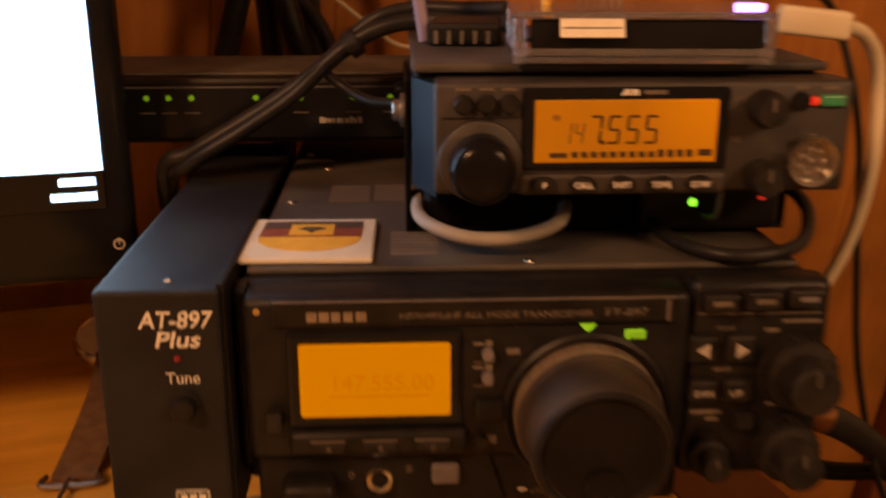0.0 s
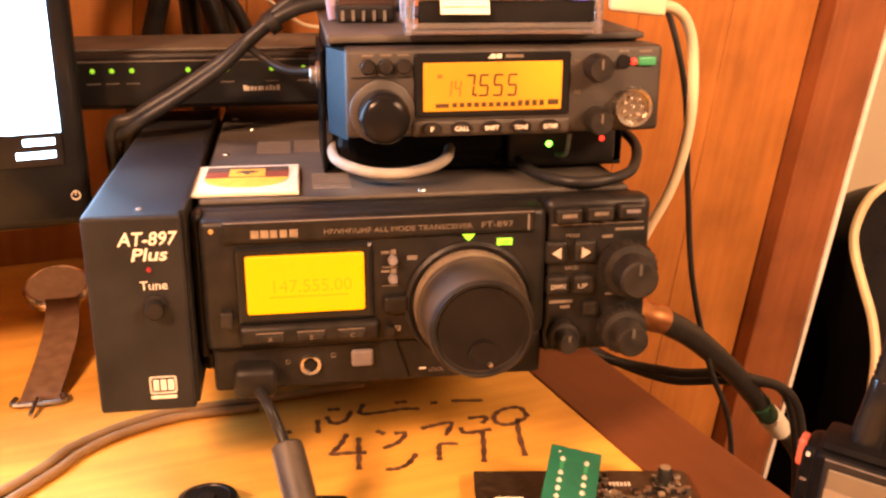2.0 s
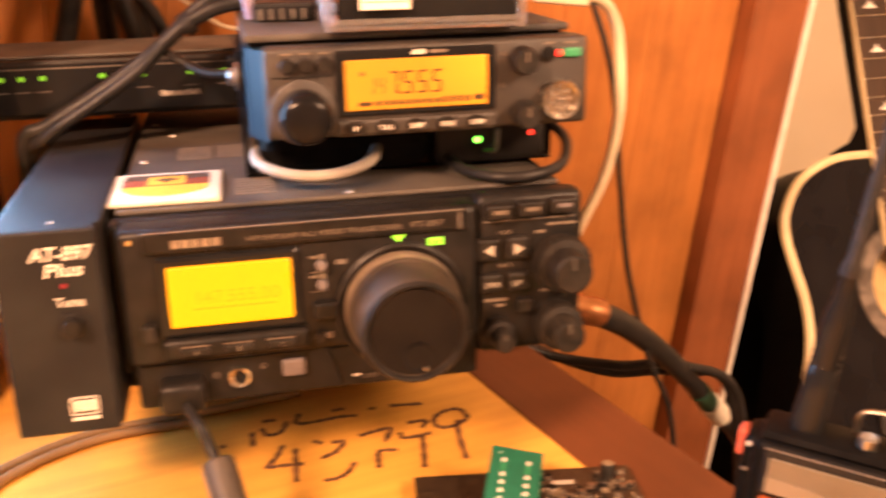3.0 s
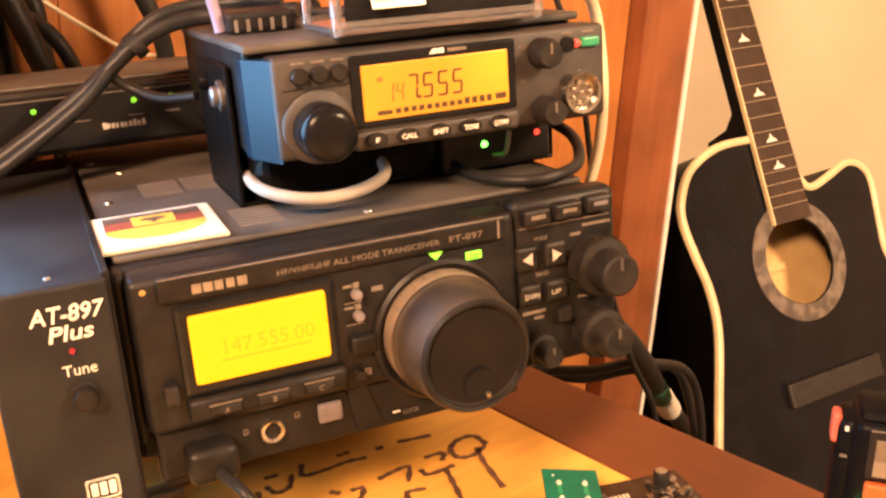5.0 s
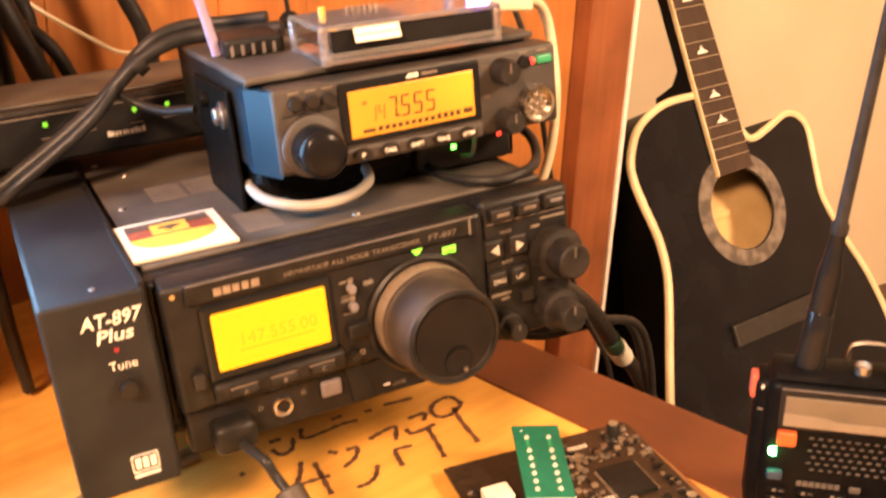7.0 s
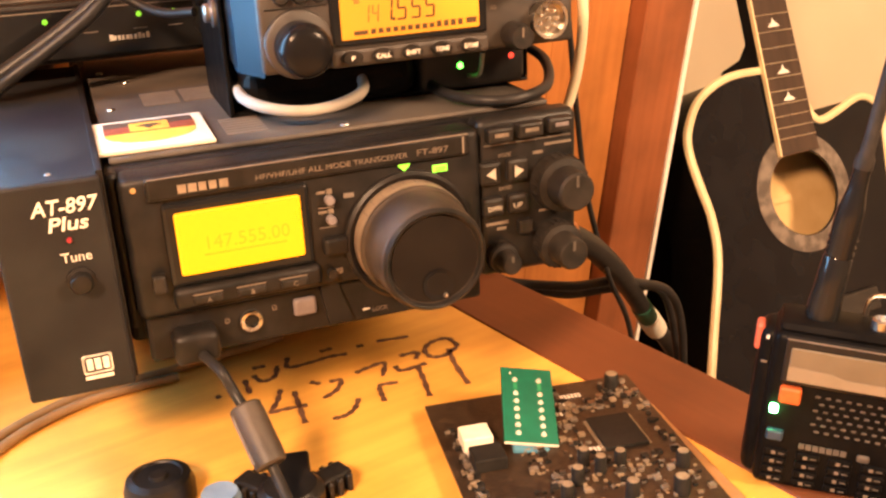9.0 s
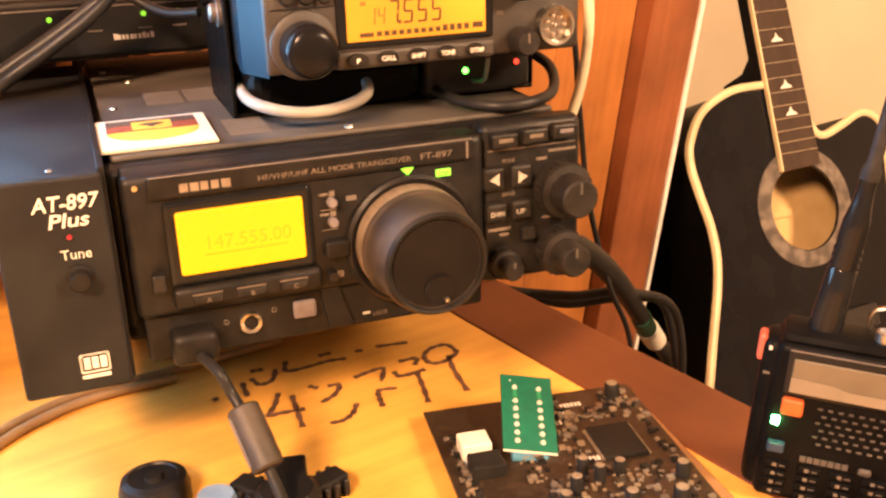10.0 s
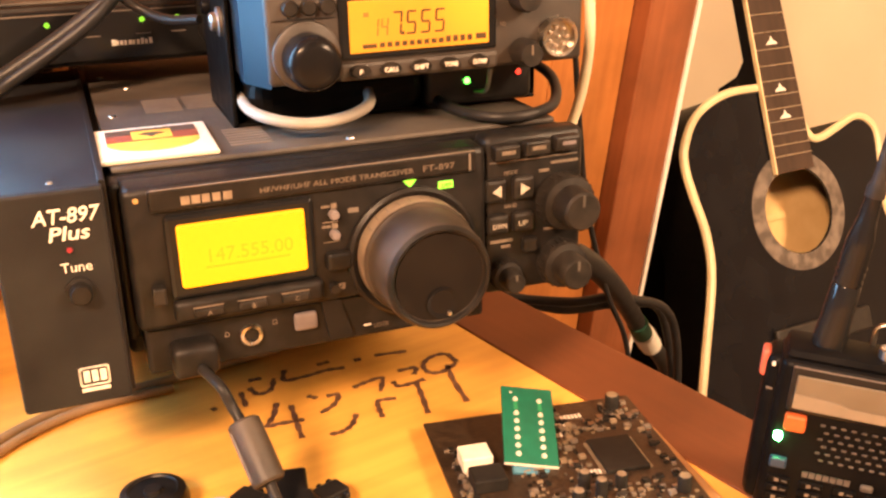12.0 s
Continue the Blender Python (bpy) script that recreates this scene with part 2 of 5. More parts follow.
M_SHELL = mat("matt_black_shell", (0.0034, 0.0034, 0.0037), 0.36, colour2=(0.006, 0.0055, 0.0052), scale=120, spec=0.045)
M_TAPE = mat("green_tape", (0.012, 0.07, 0.035), 0.55, colour2=(0.018, 0.09, 0.045), scale=80)
M_MARK = mat("faint_mark", (0.06, 0.052, 0.045), 0.6, colour2=(0.085, 0.073, 0.06), scale=200)
M_SIL = mat("faded_plate", (0.12, 0.10, 0.085), 0.5, colour2=(0.16, 0.135, 0.11), scale=90)

# ---- mesh helpers ----


def finish(bm, m, name="mesh", smooth=False):
    bmesh.ops.recalc_face_normals(bm, faces=bm.faces)
    me = bpy.data.meshes.new(name)
    bm.to_mesh(me)
    bm.free()
    me.materials.append(m)
    if smooth:
        for p in me.polygons:
            p.use_smooth = True
        me.set_sharp_from_angle(angle=radians(40))
    return me


def part(name, bm, material, parent=None, label="", smooth=False, at=None):
    ob = new(name, finish(bm, material, name, smooth))
    if parent:
        ob.parent = parent
    if at:
        ob.matrix_basis = at
    if label:
        ob["label"] = label
    return ob


def thing(name, label, category, at=None, group="", kind=""):
    ob = new(name)
    ob.empty_display_size = 0.02
    ob.matrix_basis = at or Matrix()
    return tagged(ob, label, category, group, kind)


def box(x0, x1, y0, y1, z0, z1, r=0.0, seg=2, bm=None):
    b = bmesh.new()
    bmesh.ops.create_cube(b, size=1)
    bmesh.ops.scale(b, vec=(x1 - x0, y1 - y0, z1 - z0), verts=b.verts)
    bmesh.ops.translate(b, vec=((x0 + x1) / 2, (y0 + y1) / 2, (z0 + z1) / 2), verts=b.verts)
    if r:
        bmesh.ops.bevel(b, geom=b.edges[:], offset=r, segments=seg, affect="EDGES", profile=0.5)
    return join(bm, b)


def join(bm, b):
    if bm is None:
        return b
    me = bpy.data.meshes.new("tmp")
    b.to_mesh(me)
    b.free()
    bm.from_mesh(me)
    bpy.data.meshes.remove(me)
    return bm


def lathe(profile, m=None, seg=40, bm=None):
    """A solid of revolution about local z; profile: (radius, height) from bottom to top."""
    b = bmesh.new()
    rings = []
    for r, h in profile:
        if r < 1e-6:
            rings.append([b.verts.new((0, 0, h))])
        else:
            rings.append([b.verts.new((r * math.cos(2 * math.pi * k / seg), r * math.sin(2 * math.pi * k / seg), h)) for k in range(seg)])
    for lo, hi in zip(rings, rings[1:]):
        for k in range(seg):
            j = (k + 1) % seg
            if len(lo) == 1 and len(hi) == 1:
                continue
            if len(lo) == 1:
                b.faces.new((lo[0], hi[j], hi[k]))
            elif len(hi) == 1:
                b.faces.new((lo[k], lo[j], hi[0]))
            else:
                b.faces.new((lo[k], lo[j], hi[j], hi[k]))
    if m is not None:
        b.transform(m)
    return join(bm, b)


def front(x, y, z):
    """Local z points to the viewer's side (-y)."""
    return pose(x, y, z, 90, 0, 0)


def smooth_path(points, n=10):
    pts = [Vector(p) for p in points]
    pts = [pts[0] * 2 - pts[1]] + pts + [pts[-1] * 2 - pts[-2]]
    out = []
    for i in range(1, len(pts) - 2):
        a, b, c, d = pts[i - 1:i + 3]
        for k in range(n):
            t = k / n
            out.append(0.5 * (2 * b + (c - a) * t + (2 * a - 5 * b + 4 * c - d) * t * t + (3 * b - a - 3 * c + d) * t ** 3))
    out.append(pts[-2])
    return out


def tube(points, radius, seg=10, n=10, bm=None, squash=1.0, raw=False):
    """A round cable along a smooth path. radius: a number, or one for each end."""
    path = [Vector(p) for p in points] if raw else smooth_path(points, n)
    r0, r1 = radius if isinstance(radius, tuple) else (radius, radius)
    b = bmesh.new()
    rings = []
    side = Vector((0, 0, 1))
    for i, p in enumerate(path):
        d = (path[min(i + 1, len(path) - 1)] - path[max(i - 1, 0)]).normalized()
        side = (side - d * side.dot(d))
        if side.length < 1e-4:
            side = d.orthogonal()
        side.normalize()
        other = d.cross(side)
        r = r0 + (r1 - r0) * i / (len(path) - 1)
        rings.append([b.verts.new(p + side * r * squash * math.cos(2 * math.pi * k / seg) + other * r * math.sin(2 * math.pi * k / seg)) for k in range(seg)])
    for lo, hi in zip(rings, rings[1:]):
        for k in range(seg):
            j = (k + 1) % seg
            b.faces.new((lo[k], lo[j], hi[j], hi[k]))
    b.faces.new(rings[0][::-1])
    b.faces.new(rings[-1])
    return join(bm, b)


def plate(outline, y0, y1, bm=None, axis="y"):
    """A flat plate from an outline in (x, z), between two depths."""
    b = bmesh.new()
    if axis == "y":
        a = [b.verts.new((x, y0, z)) for x, z in outline]
        c = [b.verts.new((x, y1, z)) for x, z in outline]
    else:
        a = [b.verts.new((x, z, y0)) for x, z in outline]
        c = [b.verts.new((x, z, y1)) for x, z in outline]
    b.faces.new(a)
    b.faces.new(c[::-1])
    for i in range(len(a)):
        j = (i + 1) % len(a)
        b.faces.new((a[i], c[i], c[j], a[j]))
    return join(bm, b)


def lettering(text, size, material, parent, at, name="lettering", shear=0.0, depth=0.00012, width=None, bold=0.0, align="LEFT"):
    """Raised print in the built-in face, as a mesh; width squeezes it to that many metres."""
    cu = bpy.data.curves.new(name, "FONT")
    cu.body, cu.size, cu.extrude, cu.shear, cu.offset, cu.align_x = text, size, depth, shear, bold, align
    cu.resolution_u = 3
    tmp = bpy.data.objects.new("tmp", cu)
    me = bpy.data.meshes.new_from_object(tmp)
    bpy.data.objects.remove(tmp)
    me.name = name
    if width:
        xs = [v.co.x for v in me.vertices]
        k = width / (max(xs) - min(xs))
        for v in me.vertices:
            v.co.x *= k
    me.materials.clear()
    me.materials.append(material)
    ob = new(name, me)
    ob.parent = parent
    ob.matrix_basis = at
    return ob


SEGMENTS = {"1": "bc", "4": "bcfg", "5": "acdfg", "7": "abc"}


def digits(text, h, w, step, material, parent, at):
    """Slanting seven-segment figures of a liquid crystal display, one bar a segment."""
    x, y, z = at
    t = w * 0.17
    for c in text:
        if c == ".":
            part("point", box(x - step + w + 0.0003, x - step + w + 0.0014, y - 0.0003, y + 0.0002, z, z + 0.0013), material, parent)
            continue
        for seg in SEGMENTS[c]:
            if seg in "agd":
                zc = z + {"a": h - t / 2, "g": h / 2, "d": t / 2}[seg]
                b = box(x + t * 0.6, x + w - t * 0.6, y - 0.0003, y + 0.0002, zc - t / 2, zc + t / 2)
            else:
                xc = x + (t / 2 if seg in "ef" else w - t / 2)
                zl = z + (h / 2 if seg in "bf" else 0)
                b = box(xc - t / 2, xc + t / 2, y - 0.0003, y + 0.0002, zl + t * 0.5, zl + h / 2 - t * 0.5)
            for v in b.verts:
                v.co.x += (v.co.z - z) * 0.10
            part("digit_segment", b, material, parent)
        x += step


def panel_text(x, y, z):
    """Text upright on a face that looks to -y."""
    return pose(x, y, z, 90, 0, 0)


# ---- the desk and the room ----
TURN = 14.0
DESK = pose(0, 0, 0, 0, 0, TURN)
ob = part("desk_top", box(-0.75, 0.2044, -0.62, 0.52, -0.025, 0.0, 0.0006), M_DESK, at=DESK)
tagged(ob, "honey-coloured pine desk top with marker scribbles", "desk", kind="structure")
ob = part("desk_edging", box(0.2048, 0.2555, -0.62, 0.52, -0.028, 0.0004, 0.001), M_EDGE, at=DESK)
tagged(ob, "red-brown painted edging board along the desk", "desk", kind="structure")
FLOOR_Z = -0.74
for u, v in ((-0.70, -0.57), (0.18, -0.57), (-0.70, 0.47), (0.18, 0.47)):
    leg = part("desk_leg", box(u - 0.025, u + 0.025, v - 0.025, v + 0.025, FLOOR_Z, -0.026, 0.003), M_EDGE, at=DESK)
    tagged(leg, "red-brown square wooden desk leg", "desk leg", "desk legs", "structure")
ob = part("floor", box(-2.0, 2.6, -1.8, 2.2, FLOOR_Z - 0.03, FLOOR_Z), M_FLOOR)
tagged(ob, "dark brown carpeted floor", "floor", kind="structure")
ob = part("ceiling", box(-2.0, 2.6, -1.8, 2.2, 1.66, 1.7), M_CEIL)
tagged(ob, "off-white painted ceiling", "ceiling", kind="structure")
for name, lim in (("wall_west", (-2.05, -2.0, -1.8, 2.2)), ("wall_east", (2.6, 2.65, -1.8, 2.2)), ("wall_south", (-2.05, 2.65, -1.85, -1.8)), ("wall_north", (-2.05, 2.65, 1.15, 1.2))):
    ob = part(name, box(*lim, FLOOR_Z, 1.66), M_WALL)
    tagged(ob, "plain cream painted room wall", "wall", kind="structure")

# wood panelling that ends in a red-brown post
up = Vector((0.095, -0.09, 1.0)).normalized()
across = Vector((math.cos(radians(TURN)), math.sin(radians(TURN)), 0))
across = (across - up * across.dot(up)).normalized()
away = up.cross(across)
WALL = Matrix.Translation((0.630, 0.570, 0.0)) @ Matrix((across, away, up)).transposed().to_4x4()
panelling = thing("wall_panelling", "orange-brown varnished wood panelling with vertical grooves", "wall", WALL, kind="structure")
random.seed(3)
x = -0.078
while x > -1.45:
    w = random.choice((0.07, 0.105, 0.14, 0.085))
    part("board", box(x - w + 0.0004, x, 0.0, 0.012, -0.74, 1.5, 0.0008, 1), M_PANEL, panelling)
    x -= w
part("backing", box(-1.47, -0.01, 0.0125, 0.03, -0.74, 1.5), M_POST, panelling)
post = thing("corner_post", "red-brown wooden corner post with a pale edge", "post", WALL, kind="structure")
part("post_board", box(-0.076, -0.004, -0.022, 0.012, -0.74, 1.5, 0.002), M_POST, post)
part("white_strip", box(-0.0035, 0.0025, -0.024, 0.03, -0.74, 1.5, 0.0006), M_WHITE, post, "narrow white edge strip")


# ---- transceiver ----
ZB, ZT = 0.062, 0.140
rig = thing("transceiver", "black shortwave transceiver with a lit yellow display and large tuning knob", "radio")
part("body", box(0.0, 0.205, 0.012, 0.265, ZB, ZT - 0.001, 0.003), M_CASE, rig)
part("top_cover", box(0.003, 0.202, 0.020, 0.263, ZT - 0.001, ZT + 0.0015, 0.001), M_DUST, rig, "dusty steel top cover")
bm = box(0.004, 0.157, -0.004, 0.014, ZB + 0.016, ZT - 0.001, 0.0035, 3)
part("front_panel", bm, M_PLASTIC, rig, smooth=True)
part("lower_panel", box(0.006, 0.157, 0.0005, 0.014, ZB - 0.0055, ZB + 0.0165, 0.002), M_PLASTIC, rig)
part("control_panel", box(0.1572, 0.207, 0.0, 0.014, ZB + 0.004, ZT + 0.0015, 0.004, 3), M_PLASTIC, rig, smooth=True)
part("left_rail", box(0.0, 0.005, 0.004, 0.016, ZB + 0.01, ZT, 0.002), M_CASE, rig)
# brow with the print
brow = part("brow", box(0.014, 0.151, -0.0065, -0.003, 0.1288, 0.1386, 0.0014), M_PLASTIC, rig)
part("brow_line", box(0.015, 0.150, -0.0072, -0.0064, 0.1380, 0.1386, 0.0002, 1), M_SIL, brow)
part("brow_line", box(0.1472, 0.1482, -0.0072, -0.0064, 0.1298, 0.1374, 0.0002, 1), M_SIL, brow)
# maker's mark as plain blocks
bm = None
for k, (w, g) in enumerate(((0.0034, 0), (0.0034, 0), (0.0030, 0), (0.0030, 0), (0.0035, 0))):
    x0 = 0.0262 + k * 0.0041
    bm = box(x0, x0 + w, -0.0069, -0.0064, 0.1312, 0.1346, bm=bm)
part("maker_mark", bm, M_GOLD, brow, "pale metal mark of plain blocks")
lettering("HF/VHF/UHF ALL MODE TRANSCEIVER", 0.0032, M_DIM, brow, panel_text(0.057, -0.0066, 0.1318), width=0.065)
lettering("FT-897", 0.0038, M_DIM, brow, panel_text(0.1262, -0.0066, 0.1318), width=0.0142)
# display
disp = part("display_frame", box(0.0185, 0.0785, -0.0062, -0.002, 0.0912, 0.1272, 0.002), M_GLOSS, rig)
part("display", box(0.0230, 0.0742, -0.0072, -0.006, 0.0964, 0.1231, 0.0011), M_LCD, disp, "yellow backlit display")
DIG = lettering("147.555.00", 0.0082, M_SEG2, disp, panel_text(0.0330, -0.0073, 0.1062), width=0.034)
part("underline", box(0.033, 0.067, -0.0076, -0.0071, 0.1038, 0.1045), M_SEG2, disp)
# ledge and the three soft keys under the display
ledge = part("key_ledge", box(0.0185, 0.0805, -0.0085, -0.002, 0.0815, 0.0910, 0.0025, 3), M_PLASTIC, rig, smooth=True)
for k, c in enumerate("ABC"):
    key = part("soft_key", box(0.0260 + k * 0.0180, 0.0378 + k * 0.0180, -0.0098, -0.008, 0.0836, 0.0874, 0.0010), M_KEY, ledge)
    part("key_outline", box(0.0258 + k * 0.0180, 0.0380 + k * 0.0180, -0.0091, -0.0084, 0.0877, 0.0881), M_DIM, ledge)
    lettering(c, 0.003, M_DIM, ledge, panel_text(0.0312 + k * 0.0180, -0.0100, 0.0844))
# small keys right of the display
for z in (0.1180, 0.1092):
    part("select_key", lathe([(0, 0), (0.0021, 0), (0.0021, 0.003), (0.0016, 0.0036), (0, 0.0036)], front(0.0870, -0.004, z), 20), M_GREY, rig, smooth=True)
    part("key_mark", box(0.0862, 0.0886, -0.0046, -0.004, z + 0.0024, z + 0.0046), M_DIM, rig)
    part("key_mark", box(0.082, 0.0856, -0.0046, -0.004, z + 0.003, z + 0.004), M_DIM, rig)
    part("key_mark", box(0.0822, 0.0893, -0.0045, -0.004, z - 0.0036, z - 0.0032), M_DIM, rig)
part("push_bar", box(0.0825, 0.0935, -0.0078, -0.003, 0.0935, 0.1015, 0.0015), M_PLASTIC, rig)
part("function_key", lathe([(0, 0), (0.0022, 0), (0.002, 0.003), (0, 0.003)], front(0.0855, -0.004, 0.0850), 20), M_KEY, rig)
part("key_mark", box(0.0877, 0.0903, -0.0046, -0.004, 0.0838, 0.0865), M_DIM, rig)
lettering("F", 0.0024, M_PLASTIC, rig, panel_text(0.0883, -0.0047, 0.0844))
part("side_switch", box(0.0110, 0.0165, -0.0085, -0.003, 0.0905, 0.0985, 0.0012), M_KEY, rig)
part("mini_label", box(0.0935, 0.098, -0.0045, -0.004, 0.1175, 0.1195), M_SIL, rig)
part("power_led_mark", lathe([(0, 0), (0.0012, 0), (0.0012, 0.001), (0, 0.001)], front(0.0095, -0.004, 0.1345), 12), M_METAL, rig)
# lit marks
part("lit_triangle", plate([(0.1182, 0.1282), (0.1239, 0.1282), (0.1227, 0.1267), (0.12105, 0.1252), (0.1194, 0.1267)], -0.0046, -0.0036), M_GREEN, rig, "green lit pointer")
dsp = part("lit_sign", box(0.1340, 0.1409, -0.0046, -0.0036, 0.1224, 0.1257, 0.0004), M_GREEN, rig, "green lit sign")
lettering("DSP", 0.0026, M_SEG, rig, panel_text(0.1353, -0.0047, 0.1230))
# tuning knob
KX, KZ = 0.1215, 0.0960
part("knob_ring", lathe([(0.0294, 0), (0.0294, 0.003), (0.0279, 0.0042), (0.0262, 0.003), (0.0262, 0)], front(KX, -0.003, KZ), 64), M_PLASTIC, rig, smooth=True)
knob = part("tuning_knob", lathe([(0, 0), (0.0252, 0), (0.0252, 0.0135), (0.0244, 0.0142), (0.0240, 0.016), (0.0231, 0.0325), (0.0224, 0.0350), (0.0210, 0.0362), (0.0197, 0.0352), (0.0192, 0.0345), (0, 0.0345)], front(KX, -0.002, KZ), 72), M_KNOB, rig, smooth=True)
part("worn_band", lathe([(0.0253, 0.003), (0.0255, 0.0035), (0.0255, 0.0115), (0.0253, 0.012)], front(KX, -0.002, KZ), 72), M_BAND, knob, "worn pale metal band", smooth=True)
part("rim", lathe([(0.0225, 0.0350), (0.0212, 0.0366), (0.0201, 0.0362), (0.0194, 0.0348), (0.0205, 0.034)], front(KX, -0.002, KZ), 72), M_PLASTIC, knob, "shiny black rim", smooth=True)
part("face", lathe([(0, 0.0349), (0.0189, 0.0349), (0.0191, 0.0345)], front(KX, -0.002, KZ), 64), M_KFACE, knob, "glossy black face")
part("finger_dish", lathe([(0.0070, 0.0353), (0.0065, 0.0352), (0.0045, 0.0345), (0, 0.0343)], front(KX + 0.001, -0.0022, KZ - 0.0112), 32), M_KFACE, knob, smooth=True)
# metal bump added to draw the lamp's glint in the finger dish
part("added_glint", lathe([(0, 0.035), (0.0012, 0.035), (0.0009, 0.0362), (0, 0.0366)], front(KX + 0.0038, -0.002, KZ - 0.0165), 12), M_METAL, knob, smooth=True)
for a in range(0, 360, 6):
    if 60 < a < 150 and a % 12 == 0:
        p = Vector((KX + 0.0255 * math.cos(radians(a)), -0.009, KZ + 0.0255 * math.sin(radians(a))))
        part("band_mark", box(-0.0002, 0.0002, -0.004, 0.004, -0.0001, 0.0002), M_SIL, knob, at=Matrix.Translation(p) @ pose(0, 0, 0, 0, 90 - a, 0))
# right control panel
for k in range(3):
    x0 = 0.1605 + k * 0.0148
    key = part("top_key", box(x0, x0 + 0.0122, -0.0052, 0.001, 0.1312 + k * 0.0006, 0.1378 + k * 0.0006, 0.001), M_KEY, rig)
    part("key_mark", box(x0 + 0.003, x0 + 0.0095, -0.0056, -0.0051, 0.1340 + k * 0.0006, 0.1357 + k * 0.0006), M_GREY if k == 2 else M_DIM, key)
part("shelf_line", box(0.1600, 0.2030, -0.0008, 0.0, 0.1292, 0.1298), M_SIL, rig)
for k, (x0, z0, s) in enumerate(((0.1568, 0.1118, -1), (0.1703, 0.1118, 1))):
    key = part("arrow_key", box(x0, x0 + 0.0102, -0.0035, 0.001, z0, z0 + 0.0105, 0.0015), M_KEY, rig)
    c = x0 + 0.0052
    part("arrow", plate([(c - 0.002 * s, z0 + 0.0025), (c + 0.0024 * s, z0 + 0.0052), (c - 0.002 * s, z0 + 0.0079)], -0.0041, -0.0033), M_PALE, key)
lettering("MODE", 0.0025, M_DIM, rig, panel_text(0.1668, -0.0004, 0.1233), width=0.0062)
lettering("BAND", 0.0025, M_DIM, rig, panel_text(0.1668, -0.0004, 0.1078), width=0.0062)
for x0, word in ((0.1580, "DWN"), (0.1705, "UP")):
    key = part("band_key", box(x0, x0 + 0.0102, -0.0035, 0.001, 0.0965, 0.1055, 0.0015), M_KEY, rig)
    lettering(word, 0.0034, M_PALE, key, panel_text(x0 + 0.0018, -0.0038, 0.0996), width=0.0066 if word == "DWN" else 0.0045)
part("key_mark", box(0.160, 0.171, -0.0006, 0.0, 0.0915, 0.0928), M_DIM, rig)
part("key_mark", box(0.1655, 0.170, -0.0006, 0.0, 0.0888, 0.0900), M_DIM, rig)
part("small_key", box(0.1755, 0.183, -0.0035, 0.001, 0.0855, 0.0925, 0.0015), M_KEY, rig)
part("key_mark", box(0.187, 0.1935, -0.0006, 0.0, 0.0943, 0.0954), M_DIM, rig)


def stacked_knob(x, z, r, h, parent):
    k = part("control_knob", lathe([(0, 0), (r, 0), (r, h * 0.35), (r * 0.96, h * 0.42), (r * 0.72, h * 0.46), (r * 0.68, h * 0.95), (r * 0.6, h), (0, h)], front(x, 0.0, z), 40), M_RUBBER, parent, smooth=True)
    # pale dash drawn in place of a glint; these knobs carry no pointer
    part("knob_dash", box(x - 0.0006, x + 0.0006, -h - 0.0003, -h + 0.001, z + r * 0.2, z + r * 0.6), M_MARK, k)
    bm = None
    for a in range(0, 360, 15):
        c = Vector((x + r * math.cos(radians(a)), -h * 0.2, z + r * math.sin(radians(a))))
        b = box(-0.0005, 0.0005, -h * 0.14, h * 0.14, -0.0004, 0.0004)
        b.transform(Matrix.Translation(c) @ pose(0, 0, 0, 0, -a, 0))
        bm = join(bm, b)
    part("grip_ribs", bm, M_RUBBER, k)
    return k


stacked_knob(0.1955, 0.1085, 0.0130, 0.022, rig)
stacked_knob(0.1945, 0.0785, 0.0110, 0.021, rig)
stacked_knob(0.1665, 0.0765, 0.0072, 0.015, rig)
part("key_mark", box(0.184, 0.189, -0.0006, 0.0, 0.1225, 0.1238), M_DIM, rig)
part("key_mark", box(0.190, 0.2035, -0.0006, 0.0, 0.1258, 0.1269), M_DIM, rig)
# lower strip: microphone jack, earphone jack, sensor, stand
part("jack_ring", lathe([(0.0047, 0), (0.0052, 0.0012), (0.0046, 0.0022), (0.0032, 0.0018), (0.003, 0.0)], front(0.0492, 0.0005, 0.0680), 32), M_METAL, rig, smooth=True)
part("jack_hole", lathe([(0, 0.0004), (0.0032, 0.0004)], front(0.0492, 0.0005, 0.0680), 24), M_GLOSS, rig)
part("sensor", box(0.0678, 0.0780, -0.0022, 0.001, 0.0660, 0.0742, 0.0014), M_GREY, rig, "pale grey square button")
lettering("D", 0.0032, M_DIM, rig, panel_text(0.0380, 0.0003, 0.0685))
lettering("\u03a9", 0.0032, M_DIM, rig, panel_text(0.0585, 0.0003, 0.0705))
part("lock_slope", plate([(0.083, 0.0595), (0.094, 0.0595), (0.088, 0.0785), (0.080, 0.0785)], -0.002, 0.002), M_CASE, rig)
lettering("LOCK", 0.0028, M_DIM, rig, panel_text(0.1035, 0.0003, 0.0605), width=0.007)
part("key_mark", box(0.099, 0.1022, -0.0003, 0.0005, 0.0622, 0.0628), M_INK, rig)
# slots in the cover
for gx, gy in ((0.026, 0.112), (0.046, 0.113), (0.054, 0.034)):
    for k in range(7):
        part("vent_slot", box(gx, gx + 0.018, gy + k * 0.0045, gy + k * 0.0045 + 0.0018, ZT + 0.0013, ZT + 0.0019), M_SIL, rig)
for p in ((0.006, 0.10), (0.006, 0.2), (0.1, 0.012), (0.018, 0.165)):
    part("screw", lathe([(0, 0), (0.0022, 0), (0.0018, 0.0012), (0, 0.0012)], pose(p[0] + 0.004, p[1] + 0.012, ZT + 0.0012), 12), M_STEEL, rig)

